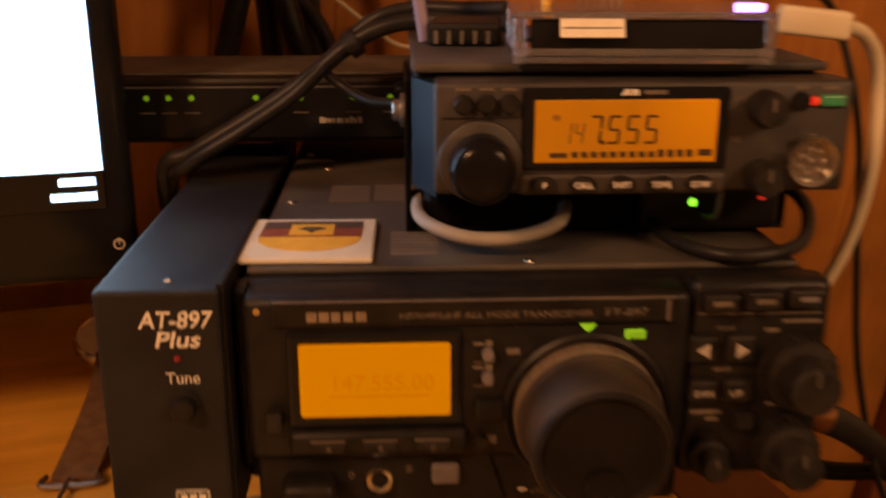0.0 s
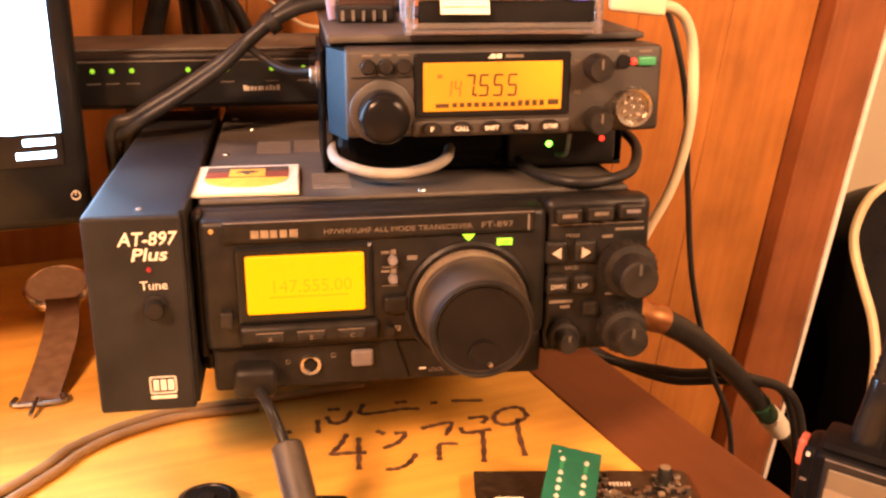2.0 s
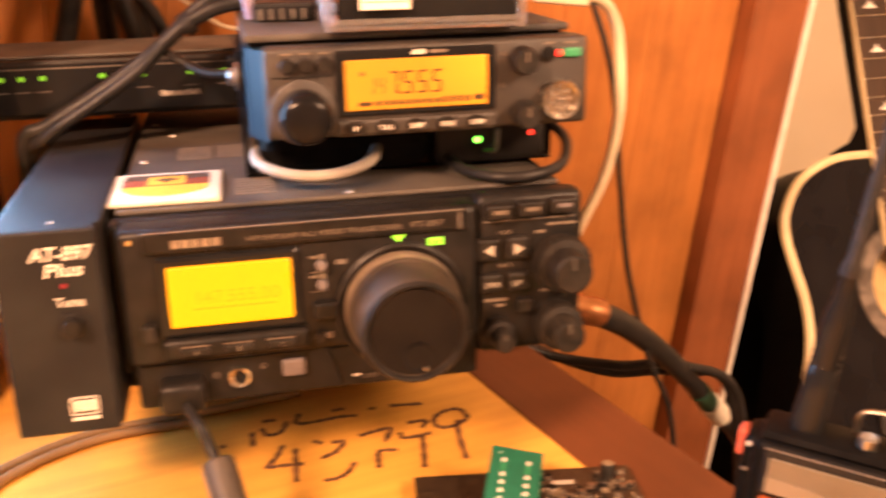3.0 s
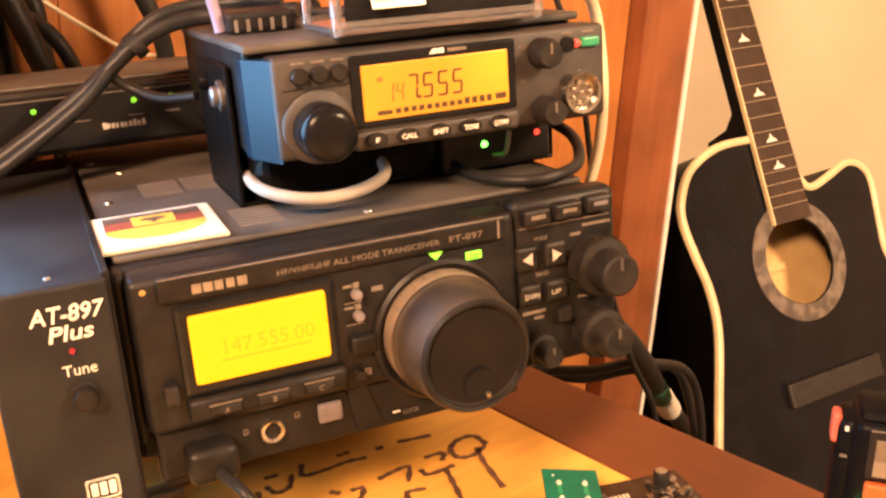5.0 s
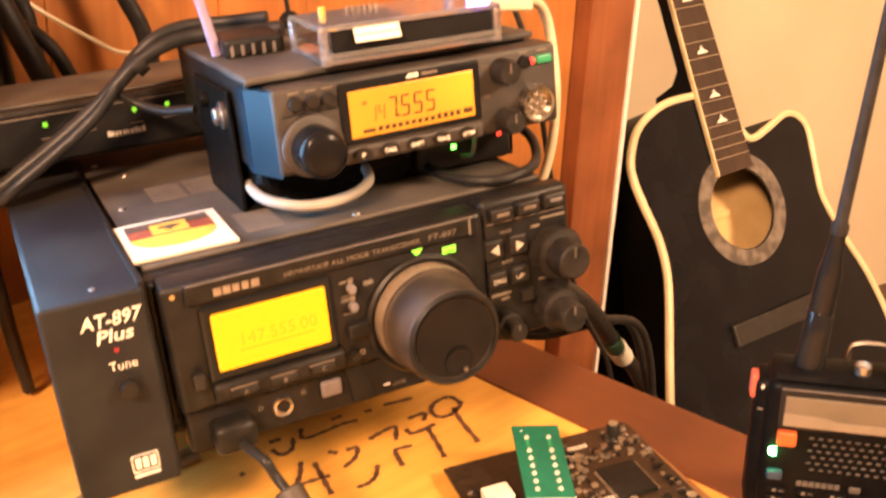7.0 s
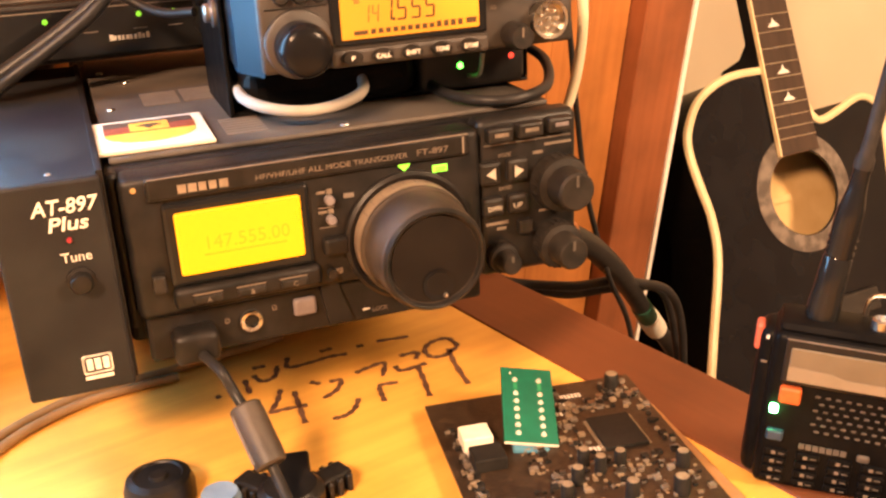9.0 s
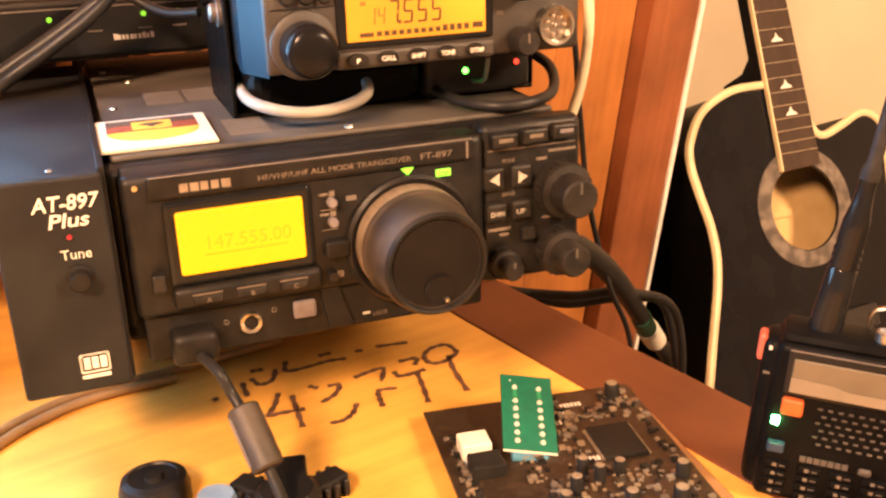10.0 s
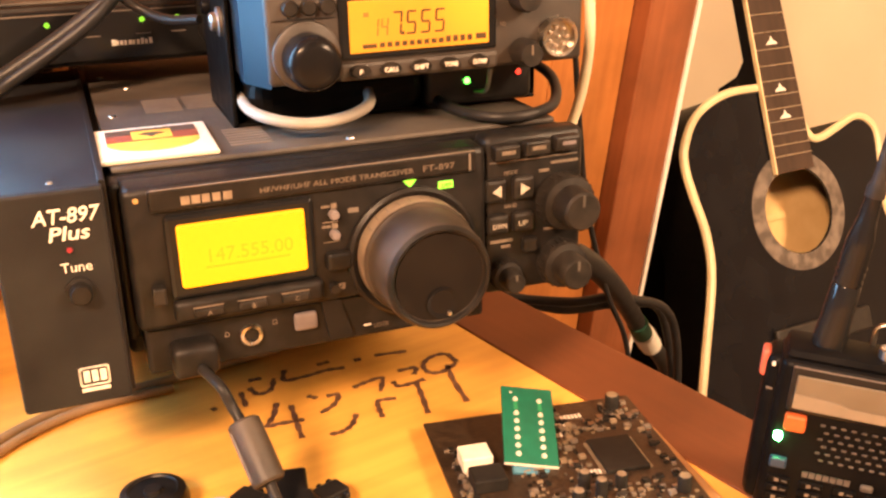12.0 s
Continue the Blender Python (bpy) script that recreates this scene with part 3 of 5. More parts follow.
# ---- antenna tuner on the left flank ----
tuner = thing("antenna_tuner", "black steel antenna tuner box with white print", "tuner")
TX0, TX1, TY = -0.0425, -0.0015, -0.010
part("case", box(TX0, TX1, TY, 0.235, 0.0545, 0.1442, 0.0016), M_TUNER, tuner)
part("side_lip", box(TX1 - 0.0015, TX1 + 0.0012, TY + 0.0035, 0.235, 0.056, 0.1452, 0.0004), M_CASE, tuner)
lettering("AT-897", 0.0082, M_INK, tuner, panel_text(-0.0282, TY - 0.0002, 0.1314), shear=0.2, width=0.0248, bold=0.00012)
lettering("Plus", 0.0078, M_INK, tuner, panel_text(-0.0238, TY - 0.0002, 0.1246), shear=0.2, width=0.0150, bold=0.00012)
lettering("Tune", 0.0056, M_INK, tuner, panel_text(-0.0208, TY - 0.0002, 0.1116), width=0.0112)
part("tune_led", lathe([(0, 0), (0.0011, 0), (0.0008, 0.0012), (0, 0.0015)], front(-0.0165, TY, 0.1205), 14), M_DRED, tuner, "tiny dim red light", smooth=True)
part("tune_button", lathe([(0.0055, 0), (0.0055, 0.0008), (0.0042, 0.0012), (0.0042, 0.005), (0.0036, 0.0058), (0, 0.006)], front(-0.0150, TY, 0.1035), 32), M_PLASTIC, tuner, smooth=True)
mark = part("maker_plate", box(-0.0208, -0.0092, TY - 0.0003, TY + 0.0001, 0.0632, 0.0712, 0.0009), M_INK, tuner, "white framed maker's plate")
part("plate_inner", box(-0.0200, -0.0100, TY - 0.0005, TY, 0.0639, 0.0705, 0.0007), M_TUNER, mark)
for k in range(3):
    part("plate_block", box(-0.0192 + k * 0.0031, -0.0167 + k * 0.0031, TY - 0.0007, TY, 0.0646, 0.0698, 0.0003), M_INK, mark)
part("plate_line", box(-0.0205, -0.0096, TY - 0.0004, TY, 0.0606, 0.0620), M_INK, mark)
part("top_screw", lathe([(0, 0), (0.0014, 0), (0.001, 0.0008), (0, 0.0008)], pose(-0.02, 0.0, 0.1441), 10), M_STEEL, tuner)

# ---- flag sticker card ----
card = thing("flag_card", "cream card with a small striped flag print on the radio's cover", "card", pose(0.0232, 0.0495, ZT + 0.0017, 0, 0, -1))
part("card_base", box(-0.0248, 0.0248, -0.0265, 0.0265, 0, 0.0022, 0.0009), M_CARD, card)
part("dark_stripe", box(-0.0195, 0.0195, 0.012, 0.0215, 0.0022, 0.0025), M_FBLK, card)
part("red_stripe", box(-0.0195, 0.0195, 0.0005, 0.0118, 0.0022, 0.0025), M_FRED, card)
part("gold_stripe", lathe([(0, 0), (0.0195, 0), (0.0195, 0.0003), (0, 0.0003)], pose(0, -0.001, 0.0021) @ Matrix.Diagonal((1, 0.85, 1, 1)), 40), M_FGLD, card)
part("crest_field", box(-0.0085, 0.0085, 0.002, 0.0165, 0.0024, 0.0027), M_FGLD, card)
part("crest", plate([(-0.0025, 0.0125), (0.0025, 0.0125), (0.0055, 0.010), (0.002, 0.008), (0.0, 0.0045), (-0.002, 0.008), (-0.0055, 0.010)], 0.0026, 0.0029, axis="z"), M_FBLK, card)

# dark riser under the back of the radio and tuner
riser = thing("riser_block", "dark wooden riser block holding the radio up", "block")
part("block", box(-0.036, 0.196, 0.15, 0.25, 0.0, 0.0543, 0.002), M_POST, riser)
part("pad", box(0.002, 0.194, 0.152, 0.248, 0.0543, 0.0622, 0.001), M_CASE, riser)

# ---- mobile radio on its bracket ----
adi = thing("mobile_radio", "dark grey mobile radio with an amber display on a bracket", "radio")
FY = 0.017
part("body", box(0.0635, 0.208, 0.036, 0.175, 0.1665, 0.2105, 0.002), M_CASE, adi)
part("top_plate", box(0.0625, 0.209, 0.030, 0.172, 0.2085, 0.2118, 0.0012), M_DUST, adi, "dusty dark top plate")
face = part("face", box(0.0695, 0.2135, FY, 0.034, 0.1682, 0.2072, 0.0022, 3), M_FACE, adi, "worn grey front panel", smooth=True)
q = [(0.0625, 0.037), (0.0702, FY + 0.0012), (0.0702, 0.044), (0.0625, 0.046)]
part("side_cheek", plate(q, 0.1672, 0.2062, axis="z"), M_BLUE, adi, "glossy slanted side cheek with the monitor's blue painted in")
part("right_cheek", plate([(0.2125, FY + 0.002), (0.2145, 0.036), (0.2125, 0.045), (0.2080, 0.045)], 0.170, 0.2062, axis="z"), M_CASE, adi)
# display
frame_ = part("display_frame", box(0.0995, 0.1705, FY - 0.0012, FY + 0.003, 0.1768, 0.2052, 0.0012), M_GLOSS, adi)
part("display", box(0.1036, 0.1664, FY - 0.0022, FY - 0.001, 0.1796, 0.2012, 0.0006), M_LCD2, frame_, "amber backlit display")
digits("7.555", 0.0098, 0.0044, 0.0064, M_SEG, frame_, (0.1216, FY - 0.0023, 0.1862))
digits("14", 0.0074, 0.0030, 0.0042, M_SEG2D, frame_, (0.1128, FY - 0.0023, 0.1862))
part("sign", box(0.1098, 0.1120, FY - 0.0026, FY - 0.002, 0.1945, 0.1962), M_SEG2D, frame_)
part("meter_box", box(0.1090, 0.1150, FY - 0.0025, FY - 0.002, 0.1815, 0.1832), M_SEG, frame_)
for k in range(13):
    part("meter_bar", box(0.1165 + k * 0.0033, 0.1186 + k * 0.0033, FY - 0.0025, FY - 0.002, 0.1815, 0.1835 + 0.0006 * (k > 8)), M_SEG, frame_)
part("meter_box", box(0.1600, 0.1648, FY - 0.0025, FY - 0.002, 0.1818, 0.1842), M_SEG, frame_)
part("maker_mark", plate([(0.1325, 0.2027), (0.1342, 0.2046), (0.1358, 0.2046), (0.1358, 0.2027)], FY - 0.002, FY - 0.001), M_INK, frame_)
part("maker_mark", box(0.1363, 0.1386, FY - 0.002, FY - 0.001, 0.2027, 0.2046), M_INK, frame_)
part("model_mark", box(0.1405, 0.1485, FY - 0.0016, FY - 0.001, 0.2029, 0.2042), M_DIM, frame_)
# main knob on its raised hump
part("knob_hump", lathe([(0, 0), (0.0148, 0), (0.0142, 0.0026), (0.0128, 0.0036), (0, 0.0036)], front(0.0855, FY + 0.001, 0.1802), 44), M_FACE, adi, smooth=True)
part("main_knob", lathe([(0, 0), (0.0112, 0), (0.0112, 0.010), (0.0107, 0.0132), (0.0092, 0.0150), (0.006, 0.0158), (0, 0.016)], front(0.0855, FY - 0.002, 0.1792), 44), M_KFACE, adi, smooth=True)
part("face_line", box(0.0725, 0.0985, FY - 0.0006, FY + 0.001, 0.1948, 0.1953), M_CASE, adi)
for k in range(3):
    x0 = 0.0795 + k * 0.0078
    part("mode_key", lathe([(0, 0), (0.0034, 0), (0.0034, 0.0022), (0.0028, 0.003), (0, 0.003)], front(x0, FY, 0.1998), 20), M_KEY, adi, smooth=True)
    part("key_mark", box(x0 - 0.0025, x0 + 0.0025, FY - 0.0004, FY + 0.001, 0.2042, 0.205), M_DIM, adi)
part("key_bar", box(0.0985, 0.1710, FY - 0.002, FY + 0.002, 0.1682, 0.1760, 0.0018, 2), M_FACE, adi)
for k, word in enumerate(("F", "CALL", "SHIFT", "TONE", "DTMF")):
    x0 = 0.1072 + k * 0.0135
    key = part("key", lathe([(0, 0), (0.0046, 0), (0.0046, 0.0016), (0.0038, 0.0024), (0, 0.0024)], front(x0, FY - 0.0018, 0.1722) @ Matrix.Diagonal((1, 0.62, 1, 1)), 24), M_KEY, adi, smooth=True)
    lettering(word, 0.0028, M_INK, key, panel_text(x0 - (0.0008 if k == 0 else 0.0032), FY - 0.0043, 0.1713), width=0.0016 if k == 0 else 0.0064, bold=0.00006)
for x0, z0, r, h in ((0.1825, 0.1980, 0.0062, 0.010), (0.1832, 0.1742, 0.0060, 0.011)):
    k = part("small_knob", lathe([(0, 0), (r, 0), (r, h * 0.7), (r * 0.85, h), (0, h)], front(x0, FY, z0), 28), M_RUBBER, adi, smooth=True)
    part("knob_dash", box(x0 - 0.0004, x0 + 0.0004, FY - h - 0.0002, FY - h + 0.001, z0, z0 + r * 0.7), M_DIM, k)
lettering("VOL", 0.0024, M_DIM, adi, panel_text(0.1722, FY - 0.0003, 0.2), width=0.004)
lettering("SQ", 0.0024, M_DIM, adi, panel_text(0.1722, FY - 0.0003, 0.1862), width=0.003)
part("busy_lens", lathe([(0, 0), (0.0034, 0), (0.003, 0.002), (0, 0.0026)], front(0.1950, FY, 0.2), 20), M_GLOSS, adi, smooth=True)
part("busy_lamp", lathe([(0, 0), (0.0016, 0), (0.0012, 0.0015), (0, 0.002)], front(0.1998, FY, 0.2), 16), M_RLED, adi, "small red lamp", smooth=True)
part("power_key", box(0.2015, 0.2100, FY - 0.0022, FY + 0.001, 0.1982, 0.2022, 0.0009), M_GRN, adi, "green power button")
part("key_mark", box(0.193, 0.1975, FY - 0.0003, FY + 0.001, 0.2042, 0.205), M_DIM, adi)
part("key_mark", box(0.2025, 0.208, FY - 0.0003, FY + 0.001, 0.204, 0.205), M_DIM, adi)
mj = part("microphone_socket", lathe([(0.0088, 0), (0.0092, 0.003), (0.0086, 0.0058), (0.0072, 0.0056), (0.0068, 0.002), (0, 0.002)], front(0.1995, FY, 0.1798), 40), M_METAL, adi, "shiny round metal socket", smooth=True)
for k in range(8):
    a = radians(k * 51.4)
    r = 0.0042 if k else 0
    part("pin", lathe([(0, 0.002), (0.0009, 0.002), (0.0009, 0.0042), (0, 0.0045)], front(0.1995 + r * math.cos(a), FY, 0.1798 + r * math.sin(a)), 10), M_GOLD, mj)
# bracket
brk = thing("mounting_bracket", "black steel mounting bracket standing on the radio cover", "bracket")
part("base_plate", box(0.0600, 0.212, 0.062, 0.125, ZT + 0.0016, ZT + 0.0036, 0.0008), M_SHELL, brk)
part("side_plate", box(0.0600, 0.0622, 0.060, 0.125, ZT + 0.0036, 0.2020, 0.0008), M_SHELL, brk)
part("side_plate", box(0.2100, 0.2120, 0.062, 0.125, ZT + 0.0036, 0.198, 0.0008), M_SHELL, brk)
side = pose(0.0600, 0.071, 0.1890, 0, -90, 0)
part("thumb_screw", lathe([(0, 0), (0.0066, 0), (0.0066, 0.0015), (0.0042, 0.002), (0.0042, 0.0042), (0.0034, 0.005), (0, 0.005)], side, 24), M_STEEL, brk, "silver mounting screw", smooth=True)
part("thumb_screw", lathe([(0, 0), (0.004, 0), (0.004, 0.002), (0.003, 0.004), (0, 0.004)], pose(0.0600, 0.102, 0.192, 0, -90, 0), 20), M_SHELL, brk, smooth=True)
part("cradle", box(0.066, 0.150, 0.050, 0.16, ZT + 0.0036, 0.1664, 0.010, 4), M_SHELL, brk)
part("spacer", box(0.2075, 0.2102, 0.07, 0.09, 0.18, 0.19, 0.001), M_SHELL, brk)

# grey wire loop and black lead under the mobile radio
wl = thing("grey_wire", "grey cable looping out under the mobile radio", "cable")
part("wire", tube([(0.070, 0.09, 0.154), (0.0645, 0.056, 0.1545), (0.067, 0.038, 0.1530), (0.078, 0.028, 0.1505), (0.0915, 0.0255, 0.1495), (0.106, 0.027, 0.1510), (0.117, 0.036, 0.1535), (0.123, 0.06, 0.156)], 0.0026, 12), M_GCABLE, wl, smooth=True)
bl = thing("black_lead", "black coiled lead lying on the radio cover", "cable")
part("lead", tube([(0.155, 0.07, 0.150), (0.158, 0.04, 0.1460), (0.172, 0.020, 0.1445), (0.190, 0.018, 0.1450), (0.206, 0.028, 0.1470), (0.215, 0.05, 0.154), (0.212, 0.075, 0.160)], 0.0026, 12), M_CABLE, bl, smooth=True)
pp = thing("speaker_plug", "black power plug with tiny green and red lights", "plug")
part("plug_body", box(0.150, 0.206, 0.052, 0.085, ZT + 0.0036, 0.165, 0.004, 3), M_PLASTIC, pp, smooth=True)
part("green_light", lathe([(0, 0), (0.0016, 0), (0.0012, 0.0012), (0, 0.0016)], front(0.171, 0.052, 0.1555), 14), M_GLED2, pp, "bright green light", smooth=True)
part("red_light", lathe([(0, 0), (0.0014, 0), (0.001, 0.0012), (0, 0.0014)], front(0.198, 0.052, 0.1575), 14), M_RLED, pp, "small red light", smooth=True)
part("strain_relief", tube([(0.175, 0.052, 0.15), (0.178, 0.045, 0.152), (0.178, 0.04, 0.163)], 0.0011, 8, 6), M_STEEL, pp)

# ---- small computer in a clear case ----
PI = pose(0.0965, 0.022, 0.2120, 0, 0, -4) @ Matrix.Diagonal((1, 1, 0.86, 1))
pi_ = thing("small_computer", "small circuit computer in a clear acrylic case with a violet light", "computer", PI)
part("board", box(0.003, 0.085, 0.004, 0.054, 0.0085, 0.0102, 0.0003), M_PCB, pi_)
part("lower_shell", box(0.0, 0.088, 0.0, 0.058, 0.0005, 0.0035, 0.0012), M_CLEAR, pi_, "clear acrylic plate")
part("dark_wall", box(0.006, 0.086, 0.0022, 0.0045, 0.0035, 0.0175, 0.0006), M_GLOSS, pi_)
part("clear_rim", box(0.0, 0.088, -0.0004, 0.0018, 0.0035, 0.0065, 0.0008), M_CLEAR, pi_)
part("upper_shell", box(0.0, 0.088, 0.0, 0.058, 0.0178, 0.0205, 0.0012), M_CLEAR, pi_, "clear acrylic plate")
for p in ((0.002, 0.002), (0.086, 0.002), (0.002, 0.056), (0.086, 0.056)):
    part("corner_post", lathe([(0, 0), (0.0022, 0), (0.0022, 0.0175), (0, 0.0175)], pose(p[0], p[1], 0.0006), 14), M_CLEAR, pi_)
lab = part("label", box(0.0, 0.0215, -0.0004, 0.0, -0.0038, 0.0038, 0.0001, 1), M_LABEL, pi_, "white paper label", at=pose(0.0155, -0.001, 0.0145, -25, 0, 0))
part("label_line", box(0.001, 0.0205, -0.0006, -0.0003, -0.0003, 0.0003), M_SIL, lab)
part("violet_light", box(0.076, 0.0850, 0.006, 0.0125, 0.0206, 0.0232, 0.0004), M_VLED, pi_, "glowing violet light")
for k in range(6):
    part("header_pin", box(0.026 + k * 0.003, 0.027 + k * 0.003, 0.044, 0.045, 0.0102, 0.0232), M_GOLD, pi_)
part("yellow_jack", lathe([(0, 0), (0.0018, 0), (0.0018, 0.007), (0, 0.007)], pose(0.014, 0.044, 0.0175), 14), M_FGLD, pi_, "yellow video jack")
part("chip", box(0.04, 0.052, 0.02, 0.032, 0.0102, 0.0125, 0.0003), M_CHIP, pi_)
part("usb_block", box(0.066, 0.084, 0.024, 0.038, 0.0102, 0.0175, 0.0005), M_STEEL, pi_)

usb = thing("cream_plug", "cream moulded plug with a cream cable", "cable")
part("plug", box(-0.014, 0.014, -0.007, 0.007, -0.0055, 0.0055, 0.002, 3), M_CREAM, usb, smooth=True, at=pose(0.2215, 0.078, 0.2215, 0, 6, -12))
part("cord", tube([(0.234, 0.08, 0.220), (0.2465, 0.088, 0.2165), (0.257, 0.096, 0.207), (0.2625, 0.10, 0.190), (0.2640, 0.10, 0.160), (0.2590, 0.10, 0.128), (0.2500, 0.105, 0.100), (0.2380, 0.13, 0.06), (0.226, 0.2, 0.03), (0.222, 0.26, 0.004)], 0.0030, 12), M_CREAM, usb, smooth=True)
th = thing("thin_black_wire", "thin black wire hanging beside the radio", "cable")
part("wire", tube([(0.240, 0.13, 0.232), (0.262, 0.15, 0.218), (0.279, 0.15, 0.168), (0.287, 0.15, 0.10), (0.295, 0.15, 0.041), (0.312, 0.15, -0.02), (0.332, 0.15, -0.075), (0.345, 0.16, -0.2)], 0.0019, 8), M_CABLE, th, smooth=True)

# second flat gadget behind the clear case, and the lead bundle
gad = thing("flat_adapter", "flat dark adapter box lying on the mobile radio", "adapter", pose(0.088, 0.075, 0.2120, 0, 0, -6))
part("case", box(-0.020, 0.010, 0.01, 0.05, 0.0, 0.009, 0.002), M_CASE, gad)
for k in range(5):
    part("rib", box(-0.017 + k * 0.0052, -0.0155 + k * 0.0052, 0.0088, 0.0102, 0.001, 0.006), M_SIL, gad)
bun = thing("lead_bundle", "two thick black leads running over the radios", "cable")
part("lead", tube([(0.112, 0.128, 0.2175), (0.090, 0.142, 0.2168), (0.070, 0.149, 0.2172), (0.052, 0.150, 0.2145), (0.035, 0.150, 0.2060), (0.015, 0.150, 0.1905), (-0.010, 0.150, 0.1740), (-0.040, 0.150, 0.1565), (-0.055, 0.156, 0.146), (-0.058, 0.185, 0.09), (-0.056, 0.225, 0.006)], 0.0040, 12), M_CABLE, bun, smooth=True)
part("lead", tube([(0.106, 0.134, 0.2235), (0.086, 0.147, 0.2225), (0.066, 0.153, 0.2225), (0.049, 0.153, 0.2185), (0.034, 0.153, 0.2075), (0.012, 0.146, 0.1860), (-0.012, 0.145, 0.1695), (-0.041, 0.146, 0.1515), (-0.0545, 0.164, 0.135), (-0.0565, 0.195, 0.07), (-0.056, 0.240, 0.006)], 0.0034, 12), M_CABLE, bun, smooth=True)
part("cable_tie", lathe([(0.0070, -0.003), (0.0082, -0.003), (0.0082, 0.003), (0.0070, 0.003)], Matrix.Translation((0.037, 0.1515, 0.2068)) @ Vector((0.02, 0.0, 0.0145)).to_track_quat("Z", "Y").to_matrix().to_4x4() @ Matrix.Diagonal((1.05, 0.8, 1, 1)), 24), M_RUBBER, bun, "black tie round the leads", smooth=True)
part("lead", tube([(0.022, 0.152, 0.195), (0.032, 0.150, 0.187), (0.044, 0.140, 0.182), (0.058, 0.125, 0.183)], 0.0024, 10), M_CABLE, bun, smooth=True)

# ---- desk fan with a wire guard, on two slanted legs ----
bas = thing("desk_fan", "purple desk fan with a wire guard on slanted legs", "fan", pose(0.148, 0.165, 0.2415))
rings = [(0.012, 0.0005), (0.022, 0.001), (0.032, 0.0025), (0.040, 0.0045), (0.047, 0.0075), (0.053, 0.012), (0.058, 0.019), (0.062, 0.028), (0.064, 0.042)]
for r, h in rings:
    part("guard_ring", tube([(r * math.cos(radians(a)), r * 0.8 * math.sin(radians(a)), h) for a in range(0, 361, 12)], 0.0015, 6, raw=True), M_MESH, bas)
for k in range(60):
    a = radians(k * 6)
    part("guard_wire", tube([(r * math.cos(a), r * 0.8 * math.sin(a), h) for r, h in rings], 0.0011, 5, raw=True), M_MESH, bas)
part("stem", tube([(-0.02, 0, 0.002), (-0.0205, 0, -0.012), (-0.02, 0, -0.027)], 0.0014, 8, 4), M_CASE, bas)
part("stem_foot", lathe([(0, 0), (0.006, 0), (0.006, 0.006), (0.003, 0.009), (0, 0.009)], pose(-0.02, 0, -0.0297), 16), M_CASE, bas)
rest = part("base", lathe([(0, 0), (0.045, 0), (0.046, 0.004), (0.042, 0.008), (0, 0.008)], pose(-0.018, -0.004, -0.0375) @ Matrix.Diagonal((1.1, 0.6, 1, 1)), 40), M_DUST, bas, "dark round base")
for x0, x1, z1 in ((0.069, 0.052, 0.33), (0.2035, 0.190, 0.33)):
    leg = part("leg", tube([(x0, 0.102, 0.2125), (x0 - (x0 - x1) * 0.5, 0.106, 0.27), (x1, 0.11, z1)], (0.0028, 0.0022), 10, 6), M_ANT, bas, "slim purplish grey leg", smooth=True, at=pose(-0.148, -0.165, -0.2415))
    part("leg_tip", lathe([(0, 0), (0.0028, 0), (0.0024, 0.005), (0, 0.0055)], pose(x1, 0.11, z1), 10), M_ANT, leg)

# ---- router behind, on the radio cover ----
rt = thing("internet_router", "flat black router with green lights on the radio's cover", "router", pose(-0.0095, 0, -0.001))
part("shell", box(-0.115, 0.112, 0.182, 0.262, 0.1555, 0.1885, 0.003), M_PLASTIC, rt)
part("lid", box(-0.113, 0.110, 0.186, 0.260, 0.1885, 0.1905, 0.001), M_DUST, rt)
part("front_glass", box(-0.112, 0.109, 0.1806, 0.183, 0.158, 0.186, 0.0008), M_GLOSS, rt, "glossy black front")
part("seam", box(-0.113, 0.110, 0.1802, 0.1808, 0.1835, 0.1841), M_SIL, rt)
for x0 in (-0.0575, -0.0467, -0.0354, -0.0037, 0.0184, 0.0445, 0.063):
    part("status_light", lathe([(0, 0), (0.0015, 0), (0.0011, 0.0006), (0, 0.0006)], front(x0, 0.1806, 0.1785), 14), M_RLIGHT, rt, "green status light")
    part("status_mark", box(x0 - 0.0038, x0 + 0.0038, 0.1802, 0.1807, 0.1708, 0.1714), M_SIL, rt)
bm = None
for k, w in enumerate((0.0026, 0.0018, 0.0018, 0.0014, 0.0022, 0.0014, 0.0018, 0.002, 0.0016, 0.002)):
    bm = box(0.0275 + k * 0.00215, 0.0275 + k * 0.00215 + w * 0.85, 0.1801, 0.1807, 0.1656, 0.1680 + (0.0007 if k in (0, 7, 9) else 0), bm=bm)
part("maker_mark", bm, M_INK, rt, "white mark of plain blocks")
for x0 in (-0.10, 0.10):
    for y0 in (0.195, 0.25):
        part("foot", lathe([(0, 0), (0.005, 0), (0.005, 0.0142), (0, 0.0142)], pose(x0, y0, ZT + 0.0024 if x0 > 0 else 0.1450), 14), M_CASE, rt)

